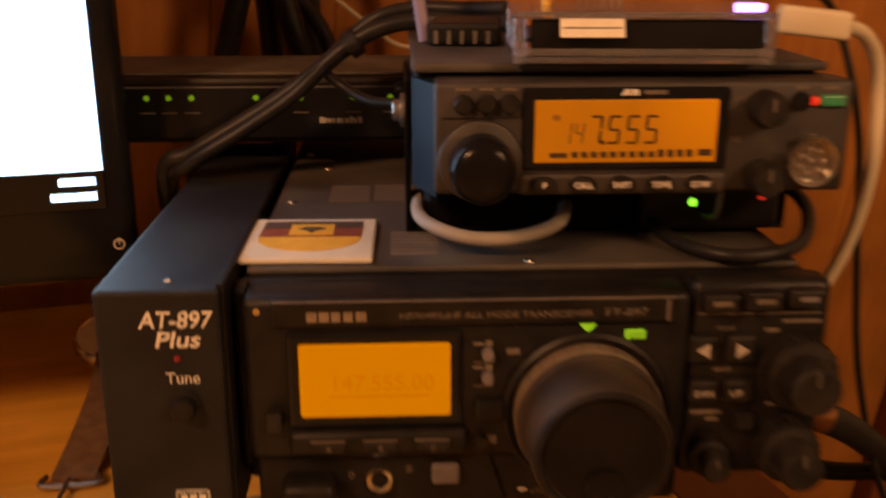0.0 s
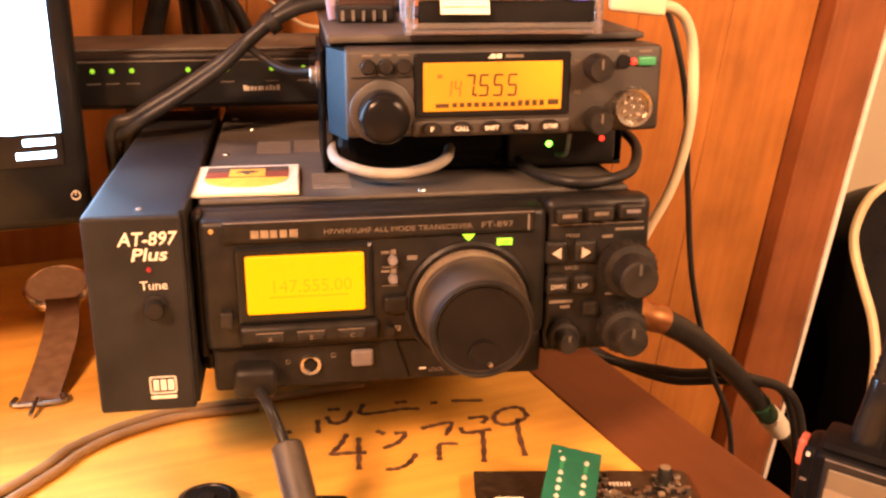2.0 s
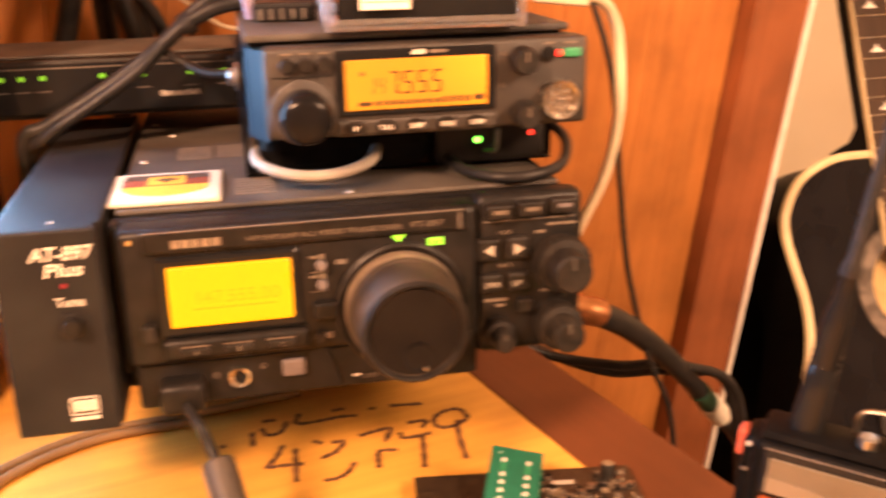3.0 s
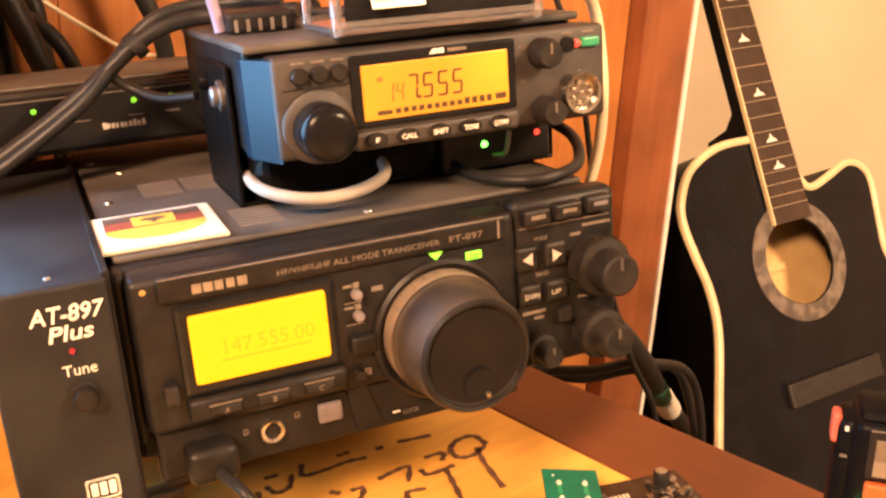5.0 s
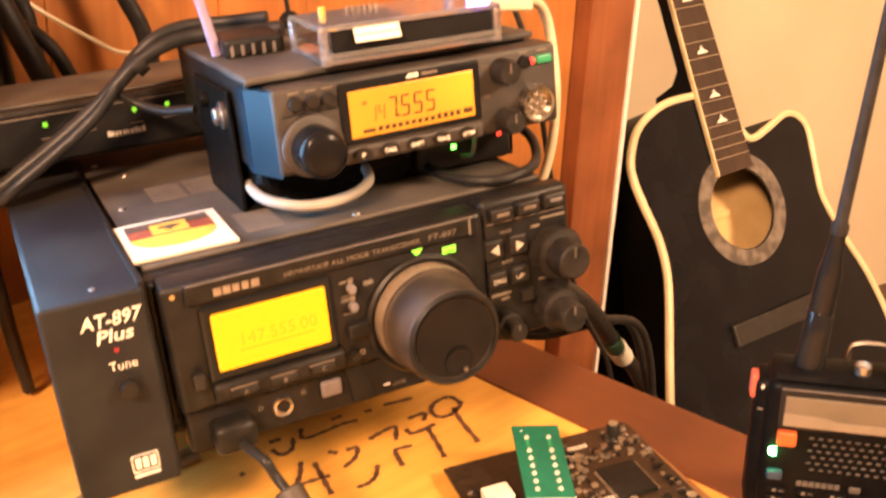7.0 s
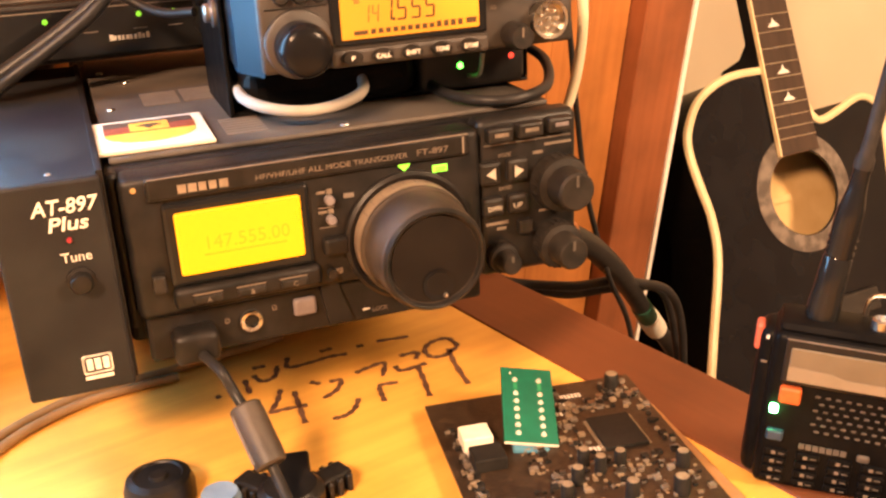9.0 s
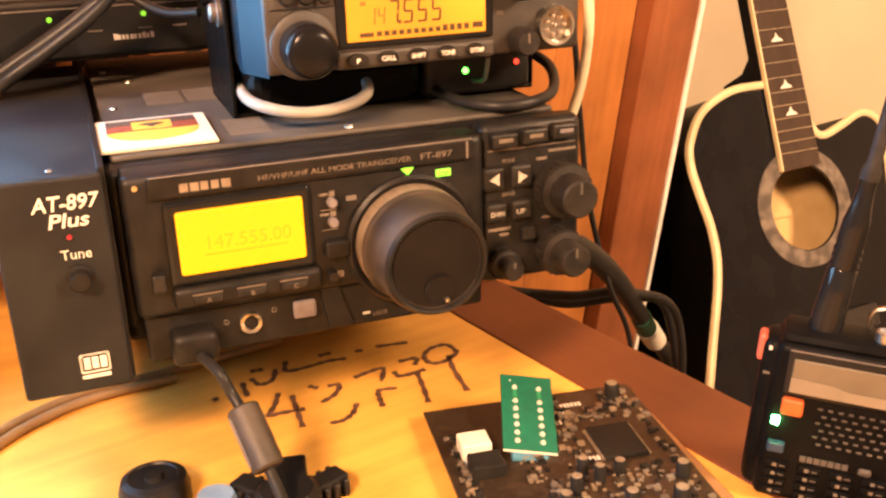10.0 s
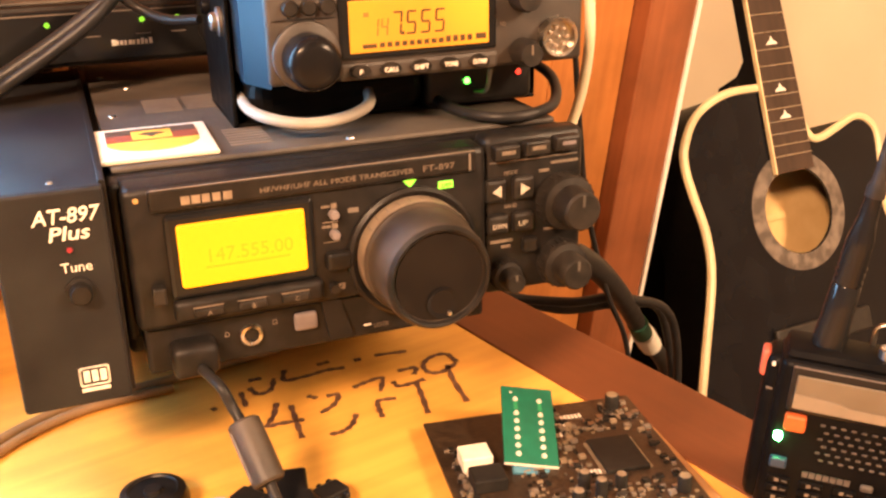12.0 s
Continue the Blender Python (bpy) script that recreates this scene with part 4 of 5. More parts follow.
# ---- monitor ----
mon = thing("computer_monitor", "black computer monitor with a glowing white screen", "monitor", pose(-0.069, 0.150, 0.0, 0, 0, 14))
part("housing", box(-0.52, 0.0, -0.012, 0.025, 0.098, 0.430, 0.006, 3), M_GLOSS, mon, smooth=True)
part("screen", box(-0.505, -0.0125, -0.0132, -0.011, 0.152, 0.418), M_SCREEN, mon, "bright bluish white screen")
part("task_bar", box(-0.505, -0.0125, -0.0132, -0.011, 0.134, 0.1515), M_GLOSS, mon)
for z0, w in ((0.1455, 0.016), (0.1385, 0.02)):
    part("clock_mark", box(-0.016 - w, -0.016, -0.0137, -0.0131, z0, z0 + 0.0035), M_SCREEN, mon)
part("power_mark", lathe([(0.0026, 0), (0.0026, 0.0004), (0.002, 0.0004), (0.002, 0)], front(-0.0085, -0.012, 0.1160), 20), M_INK, mon)
part("power_mark", box(-0.0088, -0.0082, -0.0128, -0.012, 0.1160, 0.1190), M_INK, mon)
part("neck", box(-0.29, -0.23, 0.02, 0.05, 0.012, 0.25, 0.006), M_PLASTIC, mon)
part("base", lathe([(0, 0), (0.1, 0), (0.098, 0.008), (0.09, 0.012), (0, 0.012)], pose(-0.26, 0.04, 0.0004), 48), M_PLASTIC, mon, smooth=True)

# wires behind
hang = thing("hanging_lead", "thick black lead with green tape near the panelling", "cable")
part("lead", tube([(-0.02, 0.37, 0.38), (0.026, 0.36, 0.275), (0.054, 0.36, 0.25), (0.070, 0.36, 0.218), (0.078, 0.36, 0.183), (0.08, 0.37, 0.10), (0.07, 0.38, 0.004)], 0.0062, 12), M_CABLE, hang, smooth=True)
part("tape", tube([(0.041, 0.36, 0.2625), (0.048, 0.36, 0.2565), (0.055, 0.36, 0.249)], 0.0068, 12, 4), M_GRN, hang, "green tape", smooth=True)
for pts, r in (([(-0.03, 0.36, 0.36), (-0.010, 0.36, 0.265), (-0.001, 0.36, 0.229), (0.001, 0.36, 0.19), (0.0, 0.37, 0.004)], 0.006), ([(-0.06, 0.35, 0.33), (-0.03, 0.34, 0.24), (0.012, 0.32, 0.195), (0.03, 0.33, 0.10), (0.03, 0.34, 0.004)], 0.005)):
    h2 = thing("hanging_lead", "thick black lead hanging near the panelling", "cable")
    part("lead", tube(pts, r, 12), M_CABLE, h2, smooth=True)
ww = thing("white_wire", "thin white wire hanging before the panelling", "cable")
part("wire", tube([(-0.02, 0.36, 0.30), (-0.0125, 0.36, 0.25), (-0.003, 0.36, 0.236), (0.012, 0.36, 0.2195), (0.052, 0.36, 0.188), (0.09, 0.37, 0.16), (0.11, 0.38, 0.004)], 0.0015, 8), M_CREAM, ww, smooth=True)
tri = thing("tripod_legs", "dark folding stand behind the router", "stand")
for a, b_ in (((-0.10, 0.31, 0.004), (-0.03, 0.31, 0.25)), ((0.05, 0.30, 0.004), (-0.02, 0.31, 0.25)), ((-0.02, 0.40, 0.004), (-0.025, 0.32, 0.25))):
    part("leg", tube([a, ((a[0] + b_[0]) / 2, (a[1] + b_[1]) / 2, (a[2] + b_[2]) / 2), b_], 0.0075, 10, 4), M_PLASTIC, tri, smooth=True)
part("head", lathe([(0, 0), (0.02, 0), (0.024, 0.03), (0.018, 0.06), (0, 0.06)], pose(-0.025, 0.312, 0.245), 24), M_PLASTIC, tri, smooth=True)

# ---- watch on the desk ----
wa = thing("wrist_watch", "wrist watch with a pale dial and brown leather strap", "watch", pose(-0.108, 0.217, 0.0, 0, 0, 6))
part("case", lathe([(0, 0.004), (0.018, 0.004), (0.0225, 0.008), (0.0225, 0.012), (0.0205, 0.0145), (0.0195, 0.014), (0, 0.014)], pose(-0.008, 0.045, 0.009, 20, 0, 0), 44), M_METAL, wa, "polished steel case", smooth=True)
part("dial", lathe([(0, 0.0142), (0.0192, 0.0142), (0.0194, 0.0138)], pose(-0.008, 0.045, 0.009, 20, 0, 0), 40), M_DIAL, wa, "pale dial")
part("crown", lathe([(0, 0), (0.002, 0), (0.002, 0.004), (0, 0.004)], pose(0.0115, 0.045, 0.016, 0, 90, 0), 12), M_METAL, wa)


def strap(points, w):
    b = bmesh.new()
    rows = []
    for p in smooth_path(points, 8):
        rows.append([b.verts.new((p.x + dx * w / 2, p.y, p.z + dz)) for dx, dz in ((-1, 0), (1, 0), (1, 0.0026), (-1, 0.0026))])
    for a, c in zip(rows, rows[1:]):
        for k in range(4):
            j = (k + 1) % 4
            b.faces.new((a[k], a[j], c[j], c[k]))
    b.faces.new(rows[0])
    b.faces.new(rows[-1][::-1])
    return b


part("strap", strap([(-0.005, 0.028, 0.014), (-0.002, 0.012, 0.016), (0.001, -0.03, 0.014), (-0.001, -0.065, 0.008), (-0.005, -0.098, 0.001)], 0.021), M_STRAP, wa, "brown leather strap")
part("strap", strap([(-0.010, 0.062, 0.014), (-0.012, 0.08, 0.010), (-0.014, 0.10, 0.001)], 0.020), M_STRAP, wa, "brown leather strap")
part("buckle", tube([(-0.018, -0.096, 0.003), (-0.018, -0.105, 0.003), (0.007, -0.105, 0.003), (0.007, -0.096, 0.003)], 0.0014, 8, 4), M_STEEL, wa)
part("buckle_pin", tube([(-0.006, -0.101, 0.004), (-0.007, -0.111, 0.004), (-0.008, -0.119, 0.003)], 0.0011, 8, 4), M_STEEL, wa)

# ---- cables on the desk ----
tc = thing("tan_cable", "tan round cable lying under the tuner", "cable")
part("cable", tube([(-0.13, -0.02, 0.003), (-0.088, 0.033, 0.003), (-0.074, 0.058, 0.003), (-0.050, 0.079, 0.003), (-0.022, 0.092, 0.003), (0.02, 0.098, 0.003), (0.08, 0.11, 0.003)], 0.0023, 10), M_TAN, tc, smooth=True)
tc = thing("tan_cable", "tan round cable lying under the tuner", "cable")
part("cable", tube([(-0.12, -0.03, 0.003), (-0.080, 0.030, 0.003), (-0.066, 0.054, 0.003), (-0.046, 0.072, 0.003), (-0.02, 0.084, 0.003), (0.02, 0.089, 0.003)], 0.0024, 10), M_TAN, tc, smooth=True)

mic = thing("microphone_lead", "black microphone lead with a plug and ferrite choke", "cable")
part("plug", box(-0.0095, 0.0095, -0.012, 0.002, -0.008, 0.0065, 0.0035, 3), M_PLASTIC, mic, "dusty black plug", smooth=True, at=pose(0.0245, 0.0, 0.0655, 0, 0, 0))
part("lead", tube([(0.026, -0.012, 0.062), (0.031, -0.026, 0.060), (0.0345, -0.030, 0.0515), (0.0385, -0.0385, 0.0425), (0.0440, -0.056, 0.0235), (0.050, -0.090, 0.004), (0.052, -0.13, 0.003), (0.045, -0.2, 0.003)], 0.0023, 10), M_CABLE, mic, smooth=True)
d = Vector((0.0082, -0.0265, -0.0285))
cm = Matrix.Translation((0.0400, -0.043, 0.0375)) @ d.to_track_quat("Z", "Y").to_matrix().to_4x4()
ch = part("choke", lathe([(0, -0.0135), (0.0058, -0.0135), (0.0067, -0.0125), (0.0067, 0.0125), (0.0058, 0.0135), (0, 0.0135)], cm, 24), M_CHOKE, mic, "grey-brown ferrite choke", smooth=True)
part("choke_seam", box(-0.0071, 0.0071, -0.0009, 0.0009, -0.0105, 0.0105, 0.0003, 1), M_SIL, ch, at=cm)

# small dark things in front
cap = thing("plastic_disc", "round black plastic disc on the desk", "disc")
part("rim", lathe([(0, 0.0), (0.0148, 0.0), (0.0150, 0.006), (0.0135, 0.0105), (0.0105, 0.0118), (0.0098, 0.0108), (0.004, 0.0104), (0.0035, 0.012), (0, 0.0122)], pose(0.0, -0.0135, 0.0003), 40), M_PLASTIC, cap, smooth=True)
part("flat_bar", box(-0.032, -0.005, -0.034, -0.026, 0.0003, 0.004, 0.001), M_PLASTIC, cap)
clip = thing("plastic_mount", "black toothed plastic mount lying on the desk", "mount", pose(0.050, -0.046, 0.0003, 0, 0, -10))
part("hub", lathe([(0, 0), (0.014, 0), (0.014, 0.010), (0.011, 0.013), (0, 0.013)], pose(0, 0, 0), 32), M_PLASTIC, clip, smooth=True)
part("arm", box(-0.007, 0.009, 0.0, 0.026, 0, 0.012, 0.0015), M_PLASTIC, clip)
for a in (-58, 48):
    part("arm", box(-0.005, 0.005, 0.006, 0.028, 0, 0.009, 0.0012), M_PLASTIC, clip, at=pose(0, 0, 0, 0, 0, a))
    for k in range(3):
        part("tooth", box(-0.0075, 0.0075, 0.014 + k * 0.005, 0.0165 + k * 0.005, 0, 0.008, 0.0005, 1), M_PLASTIC, clip, at=pose(0, 0, 0, 0, 0, a))
bc = thing("blue_disc", "pale blue plastic disc on the desk", "disc")
part("cap", lathe([(0, 0), (0.0085, 0), (0.0088, 0.006), (0.0075, 0.0095), (0.005, 0.009), (0, 0.009)], pose(0.0225, -0.034, 0.0003), 28), M_BLUEPL, bc, smooth=True)

# ---- marker scribbles on the desk ----
wr = thing("marker_writing", "brown marker numbers scribbled on the desk", "writing", kind="structure")
NUMBERS = (
    ((0.067, 0.056), (0.063, 0.045), (0.058, 0.036), (0.064, 0.036), (0.076, 0.035)), ((0.073, 0.051), (0.072, 0.036), (0.071, 0.019)),
    ((0.083, 0.057), (0.087, 0.053)), ((0.092, 0.053), (0.098, 0.052), (0.093, 0.043), (0.085, 0.038)), ((0.101, 0.030), (0.096, 0.021), (0.090, 0.017), (0.084, 0.017)),
    ((0.107, 0.056), (0.115, 0.059), (0.124, 0.060), (0.119, 0.047)), ((0.112, 0.022), (0.113, 0.031), (0.115, 0.038), (0.124, 0.037)),
    ((0.128, 0.054), (0.130, 0.048), (0.144, 0.050)), ((0.134, 0.064), (0.144, 0.064), (0.141, 0.057)), ((0.139, 0.049), (0.137, 0.034), (0.134, 0.017)),
    ((0.167, 0.061), (0.165, 0.072), (0.156, 0.072), (0.149, 0.065), (0.149, 0.056), (0.156, 0.054), (0.166, 0.060)), ((0.161, 0.060), (0.158, 0.044), (0.156, 0.020)),
)
WORD = (
    ((0.058, 0.085), (0.065, 0.085)), ((0.057, 0.077), (0.060, 0.069), (0.067, 0.071), (0.071, 0.082)), ((0.078, 0.089), (0.076, 0.078), (0.088, 0.078), (0.099, 0.080), (0.109, 0.079)),
    ((0.096, 0.088), (0.103, 0.089)), ((0.116, 0.085), (0.120, 0.085)), ((0.128, 0.086), (0.146, 0.084)), ((0.052, 0.074), (0.052, 0.059)), ((0.036, 0.064), (0.037, 0.061)),
)
for s in NUMBERS + WORD:
    b = bmesh.new()
    pts = smooth_path([(x, y, 0.0) for x, y in s], 6)
    rows = []
    for i, p in enumerate(pts):
        d = (pts[min(i + 1, len(pts) - 1)] - pts[max(i - 1, 0)]).normalized()
        n = Vector((-d.y, d.x, 0)) * (0.00125 + 0.0004 * math.sin(i * 1.7))
        rows.append([b.verts.new(p + n + Vector((0, 0, z))) for z in (0.0002, 0.0006)] + [b.verts.new(p - n + Vector((0, 0, z))) for z in (0.0006, 0.0002)])
    for a, c in zip(rows, rows[1:]):
        for k in range(4):
            b.faces.new((a[k], a[(k + 1) % 4], c[(k + 1) % 4], c[k]))
    part("stroke", b, M_PEN, wr)

# ---- circuit boards ----
BB = pose(0.1255, 0.0005, 0.004, 0, 0, -8)
bb = thing("circuit_board", "dark brown circuit board crowded with small parts", "circuit board", BB)
part("board", box(0.0, 0.103, -0.115, 0.0, 0.0, 0.0016, 0.0002), M_PCB, bb)
for p in ((0.006, -0.006), (0.097, -0.108), (0.006, -0.108), (0.097, -0.006)):
    part("stand_off", lathe([(0, 0), (0.003, 0), (0.003, 0.0037), (0, 0.0037)], pose(p[0], p[1], -0.0038), 12), M_STEEL, bb)
part("white_connector", box(0.008, 0.0215, -0.046, -0.034, 0.0016, 0.009, 0.0008), M_CONN, bb, "white plug socket")
part("white_connector_lip", box(0.009, 0.0205, -0.049, -0.046, 0.0016, 0.005, 0.0006), M_CONN, bb)
part("black_connector", box(0.009, 0.0235, -0.062, -0.0492, 0.0016, 0.008, 0.0008), M_CHIP, bb)
qf = part("square_chip", box(0.068, 0.088, -0.062, -0.036, 0.0016, 0.0036, 0.0004), M_CHIP, bb, at=pose(0, 0, 0))
for k in range(18):
    part("chip_pin", box(0.0665, 0.068, -0.061 + k * 0.0014, -0.0604 + k * 0.0014, 0.0016, 0.0024), M_CERAM, qf)
    part("chip_pin", box(0.088, 0.0895, -0.061 + k * 0.0014, -0.0604 + k * 0.0014, 0.0016, 0.0024), M_CERAM, qf)
random.seed(11)
for x0, y0, r, h in ((0.091, -0.010, 0.0034, 0.0085), (0.086, -0.098, 0.0034, 0.009), (0.055, -0.068, 0.0026, 0.009), (0.06, -0.075, 0.0026, 0.009), (0.048, -0.08, 0.0028, 0.009), (0.07, -0.072, 0.0026, 0.008), (0.095, -0.08, 0.003, 0.008), (0.04, -0.09, 0.0028, 0.009), (0.066, -0.095, 0.003, 0.009)):
    c = part("capacitor", lathe([(0, 0.0016), (r, 0.0016), (r, h), (r * 0.85, h + 0.0007), (0, h + 0.0007)], pose(x0, y0, 0), 16), M_CHIP, bb, smooth=True)
    part("can_top", lathe([(0, h + 0.0008), (r * 0.8, h + 0.0008), (r * 0.82, h + 0.0005)], pose(x0, y0, 0), 16), M_CERAM, c)
CLUSTERS = [(0.052, -0.016, 0.013, 0.010), (0.058, -0.048, 0.009, 0.016), (0.050, -0.078, 0.016, 0.012), (0.080, -0.080, 0.016, 0.010), (0.092, -0.014, 0.008, 0.008), (0.036, -0.052, 0.005, 0.018), (0.030, -0.095, 0.022, 0.012), (0.006, -0.055, 0.003, 0.030), (0.098, -0.055, 0.003, 0.045), (0.075, -0.024, 0.016, 0.006), (0.070, -0.102, 0.025, 0.008)]
for k in range(520):
    cx_, cy_, sx_, sy_ = random.choice(CLUSTERS)
    x0, y0 = cx_ + random.uniform(-sx_, sx_), cy_ + random.uniform(-sy_, sy_)
    if (0.010 < x0 < 0.031 and -0.065 < y0 < -0.03) or (0.062 < x0 < 0.092 and -0.066 < y0 < -0.032) or not (0.002 < x0 < 0.099 and -0.112 < y0 < -0.003):
        continue
    w, l, h = random.choice(((0.0016, 0.0009, 0.0008), (0.0024, 0.0014, 0.001), (0.0012, 0.0022, 0.0009), (0.0030, 0.0026, 0.0014), (0.0018, 0.0018, 0.0012), (0.0010, 0.0010, 0.0006)))
    part("chip_part", box(x0, x0 + w, y0, y0 + l, 0.0016, 0.0016 + h), random.choice((M_CHIP, M_STEEL, M_CERAM, M_CHIP, M_DIM, M_CERAM, M_SIL)), bb)
for x0, y0, n in ((0.048, -0.028, 7), (0.056, -0.02, 6), (0.064, -0.014, 6), (0.058, -0.06, 8)):
    for k in range(n):
        part("pad", box(x0 + k * 0.0018, x0 + k * 0.0018 + 0.0011, y0, y0 + 0.003, 0.0016, 0.002), M_SOLDER, bb)
cb = thing("cardboard_strip", "strip of brown cardboard under the circuit board", "cardboard", pose(0.2268, -0.02, 0.0006, 0, 0, -4))
part("sheet", box(-0.03, -0.0015, -0.11, 0.002, 0.0, 0.0028, 0.0006), M_CARDD, cb)
part("torn_flap", box(-0.0085, -0.0005, -0.108, -0.022, 0.0028, 0.0042, 0.0005), M_CARDD, cb)

# small green board standing on the other
ga, gb = Vector((0.1445, -0.0505, 0.0105)), Vector((0.1675, -0.0590, 0.0072))
gu = (gb - ga).normalized()
gv = (Vector((0.1628, -0.0070, 0.0222)) - ga)
gv = (gv - gu * gv.dot(gu)).normalized()
GM = Matrix.Translation(ga) @ Matrix((gu, gv, gu.cross(gv))).transposed().to_4x4()
gbd = thing("green_adapter_board", "small green adapter board with soldered pins", "circuit board", GM)
part("board", box(0, 0.0242, 0, 0.0480, -0.0016, 0.0, 0.0002), M_PCBG, gbd)
part("board_edge", box(0, 0.0242, -0.0003, 0.0, -0.0014, -0.0002), M_LABEL, gbd, "pale cut edge")
for col in (0.0065, 0.0178):
    for k in range(7):
        v0 = 0.0055 + k * 0.0050 if k < 6 else 0.0395
        pad = part("solder_pad", lathe([(0, 0.0), (0.0013, 0.0), (0.0013, 0.0002), (0, 0.0002)], pose(col, v0, 0), 12), M_SOLDER, gbd)
        part("solder_joint", lathe([(0, 0.0), (0.0011, 0.0), (0.0007, 0.0010), (0, 0.0013)], pose(col, v0, 0.0002), 10), M_SOLDER, pad, smooth=True)
    part("track", box(col - 0.0009, col + 0.0009, 0.0330, 0.0380, 0.0, 0.00015), M_GRN, gbd)
part("solder_joint", lathe([(0, 0.0), (0.0006, 0.0), (0.0003, 0.0005), (0, 0.0006)], pose(0.0045, 0.0440, 0), 8), M_SOLDER, gbd)
part("terminal", box(0.004, 0.0205, -0.0035, 0.008, -0.0068, -0.0018, 0.0008), M_BLUECON, gbd, "blue terminal block")
for k in range(2):
    part("stand_pin", box(0.007 + k * 0.009, 0.0078 + k * 0.009, 0.002, 0.003, -0.0085, -0.006), M_SOLDER, gbd)

# ---- handheld radio ----
hh = thing("handheld_radio", "black handheld radio with keypad and bright green light", "radio", pose(0.2306, -0.1086, 0.0040, 0, 4, -40) @ Matrix.Diagonal((0.83, 0.95, 0.99, 1)))
part("body", box(0.0, 0.074, 0.0, 0.026, -0.0030, 0.0685, 0.004, 3), M_SHELL, hh, smooth=True)
part("side_rail", box(-0.0060, 0.010, 0.006, 0.026, -0.0030, 0.0665, 0.005, 3), M_SHELL, hh, smooth=True)
part("shoulder", box(0.002, 0.072, 0.002, 0.024, 0.0665, 0.0725, 0.003, 2), M_SHELL, hh, smooth=True)
dd = part("display_frame", box(0.0055, 0.073, -0.0022, 0.001, 0.0470, 0.0680, 0.0016), M_GLOSS, hh)
# highlight on the frame's upper edge, painted as a pale strip
part("painted_frame_glint", box(0.006, 0.0725, -0.0026, -0.002, 0.0670, 0.0674), M_SIL, dd)
part("display", box(0.0085, 0.070, -0.0032, -0.002, 0.0495, 0.0640, 0.0006), M_PANE, dd, "unlit grey display")
part("display_film", plate([(0.0085, 0.0497), (0.070, 0.0497), (0.070, 0.0535), (0.034, 0.0538), (0.028, 0.0552), (0.0085, 0.0560)], -0.0036, -0.0031), M_FILM, dd, "torn pale protective film")
part("orange_key", box(0.0065, 0.0165, -0.0032, 0.001, 0.0385, 0.0460, 0.0012), M_ORANGE, hh, "orange button")
part("green_light", box(0.0034, 0.0071, -0.0022, 0.001, 0.0330, 0.0363, 0.0008), M_GLED, hh, "bright green light")
part("blue_key", box(0.0035, 0.0115, -0.0028, 0.001, 0.0205, 0.0252, 0.001), M_BKEY, hh, "dim blue button")
for r_ in range(6):
    for k in range(9):
        part("grille_slot", box(0.023 + k * 0.0046 + (r_ % 2) * 0.0022, 0.0252 + k * 0.0046 + (r_ % 2) * 0.0022, -0.0006, 0.001, 0.0425 - r_ * 0.0032, 0.0432 - r_ * 0.0032), M_MARK, hh)
bm = None
for k in range(7):
    bm = box(0.0195 + k * 0.0032, 0.0221 + k * 0.0032, -0.0007, 0.0005, 0.0178, 0.0202, bm=bm)
part("maker_mark", bm, M_MARK, hh, "pale mark of plain blocks")
part("maker_badge", box(0.046, 0.052, -0.0009, 0.0005, 0.0168, 0.0200, 0.001), M_MARK, hh)
for r_ in range(4):
    for k in range(4):
        key = part("key", box(0.0040 + k * 0.0150, 0.0150 + k * 0.0150, -0.0012, 0.001, 0.0000 + r_ * 0.0042, 0.0034 + r_ * 0.0042, 0.0008), M_SHELL, hh)
        part("key_mark", box(0.0075 + k * 0.0150, 0.0095 + k * 0.0150, -0.0015, -0.0010, 0.0010 + r_ * 0.0042, 0.0024 + r_ * 0.0042), M_DIM, key)
        part("key_mark", box(0.0108 + k * 0.0150, 0.0135 + k * 0.0150, -0.0015, -0.0010, 0.0014 + r_ * 0.0042, 0.0019 + r_ * 0.0042), M_MARK, key)
part("side_key", box(-0.0082, -0.004, 0.0095, 0.018, 0.0545, 0.0665, 0.0015), M_PTT, hh, "salmon talk button")
part("side_key_mark", box(-0.0032, -0.0016, 0.0056, 0.0066, 0.062, 0.0636), M_INK, hh)
part("side_key_mark", box(-0.0040, -0.0010, 0.0056, 0.0066, 0.0512, 0.0522), M_DIM, hh)
part("volume_knob", lathe([(0, 0), (0.0075, 0), (0.0075, 0.010), (0.006, 0.012), (0, 0.012)], pose(0.066, 0.014, 0.0722), 28), M_SHELL, hh, smooth=True)
part("torch", lathe([(0.0042, 0), (0.0042, 0.004), (0.0034, 0.0045), (0.0026, 0.002), (0, 0.001)], pose(0.046, 0.010, 0.0722), 20), M_STEEL, hh, smooth=True)
part("top_bracket", tube([(0.040, 0.020, 0.071), (0.042, 0.020, 0.081), (0.060, 0.020, 0.081), (0.062, 0.020, 0.071)], 0.0012, 8, 5), M_STEEL, hh)
AM = pose(0.0200, 0.013, 0.0722, 0, 5, 0) @ Matrix.Diagonal((0.84, 0.66, 1, 1))
an = part("antenna", lathe([(0, 0), (0.0092, 0), (0.0092, 0.006), (0.0085, 0.012), (0.0080, 0.026), (0.0072, 0.027), (0.0079, 0.0285), (0.0072, 0.030), (0.0079, 0.0315), (0.0072, 0.033), (0.0079, 0.0345), (0.0072, 0.036), (0.0076, 0.038), (0.0072, 0.046), (0.0052, 0.054), (0.0046, 0.060), (0.0044, 0.064)], AM, 32), M_GLOSS, hh, "shiny black antenna base", smooth=True)
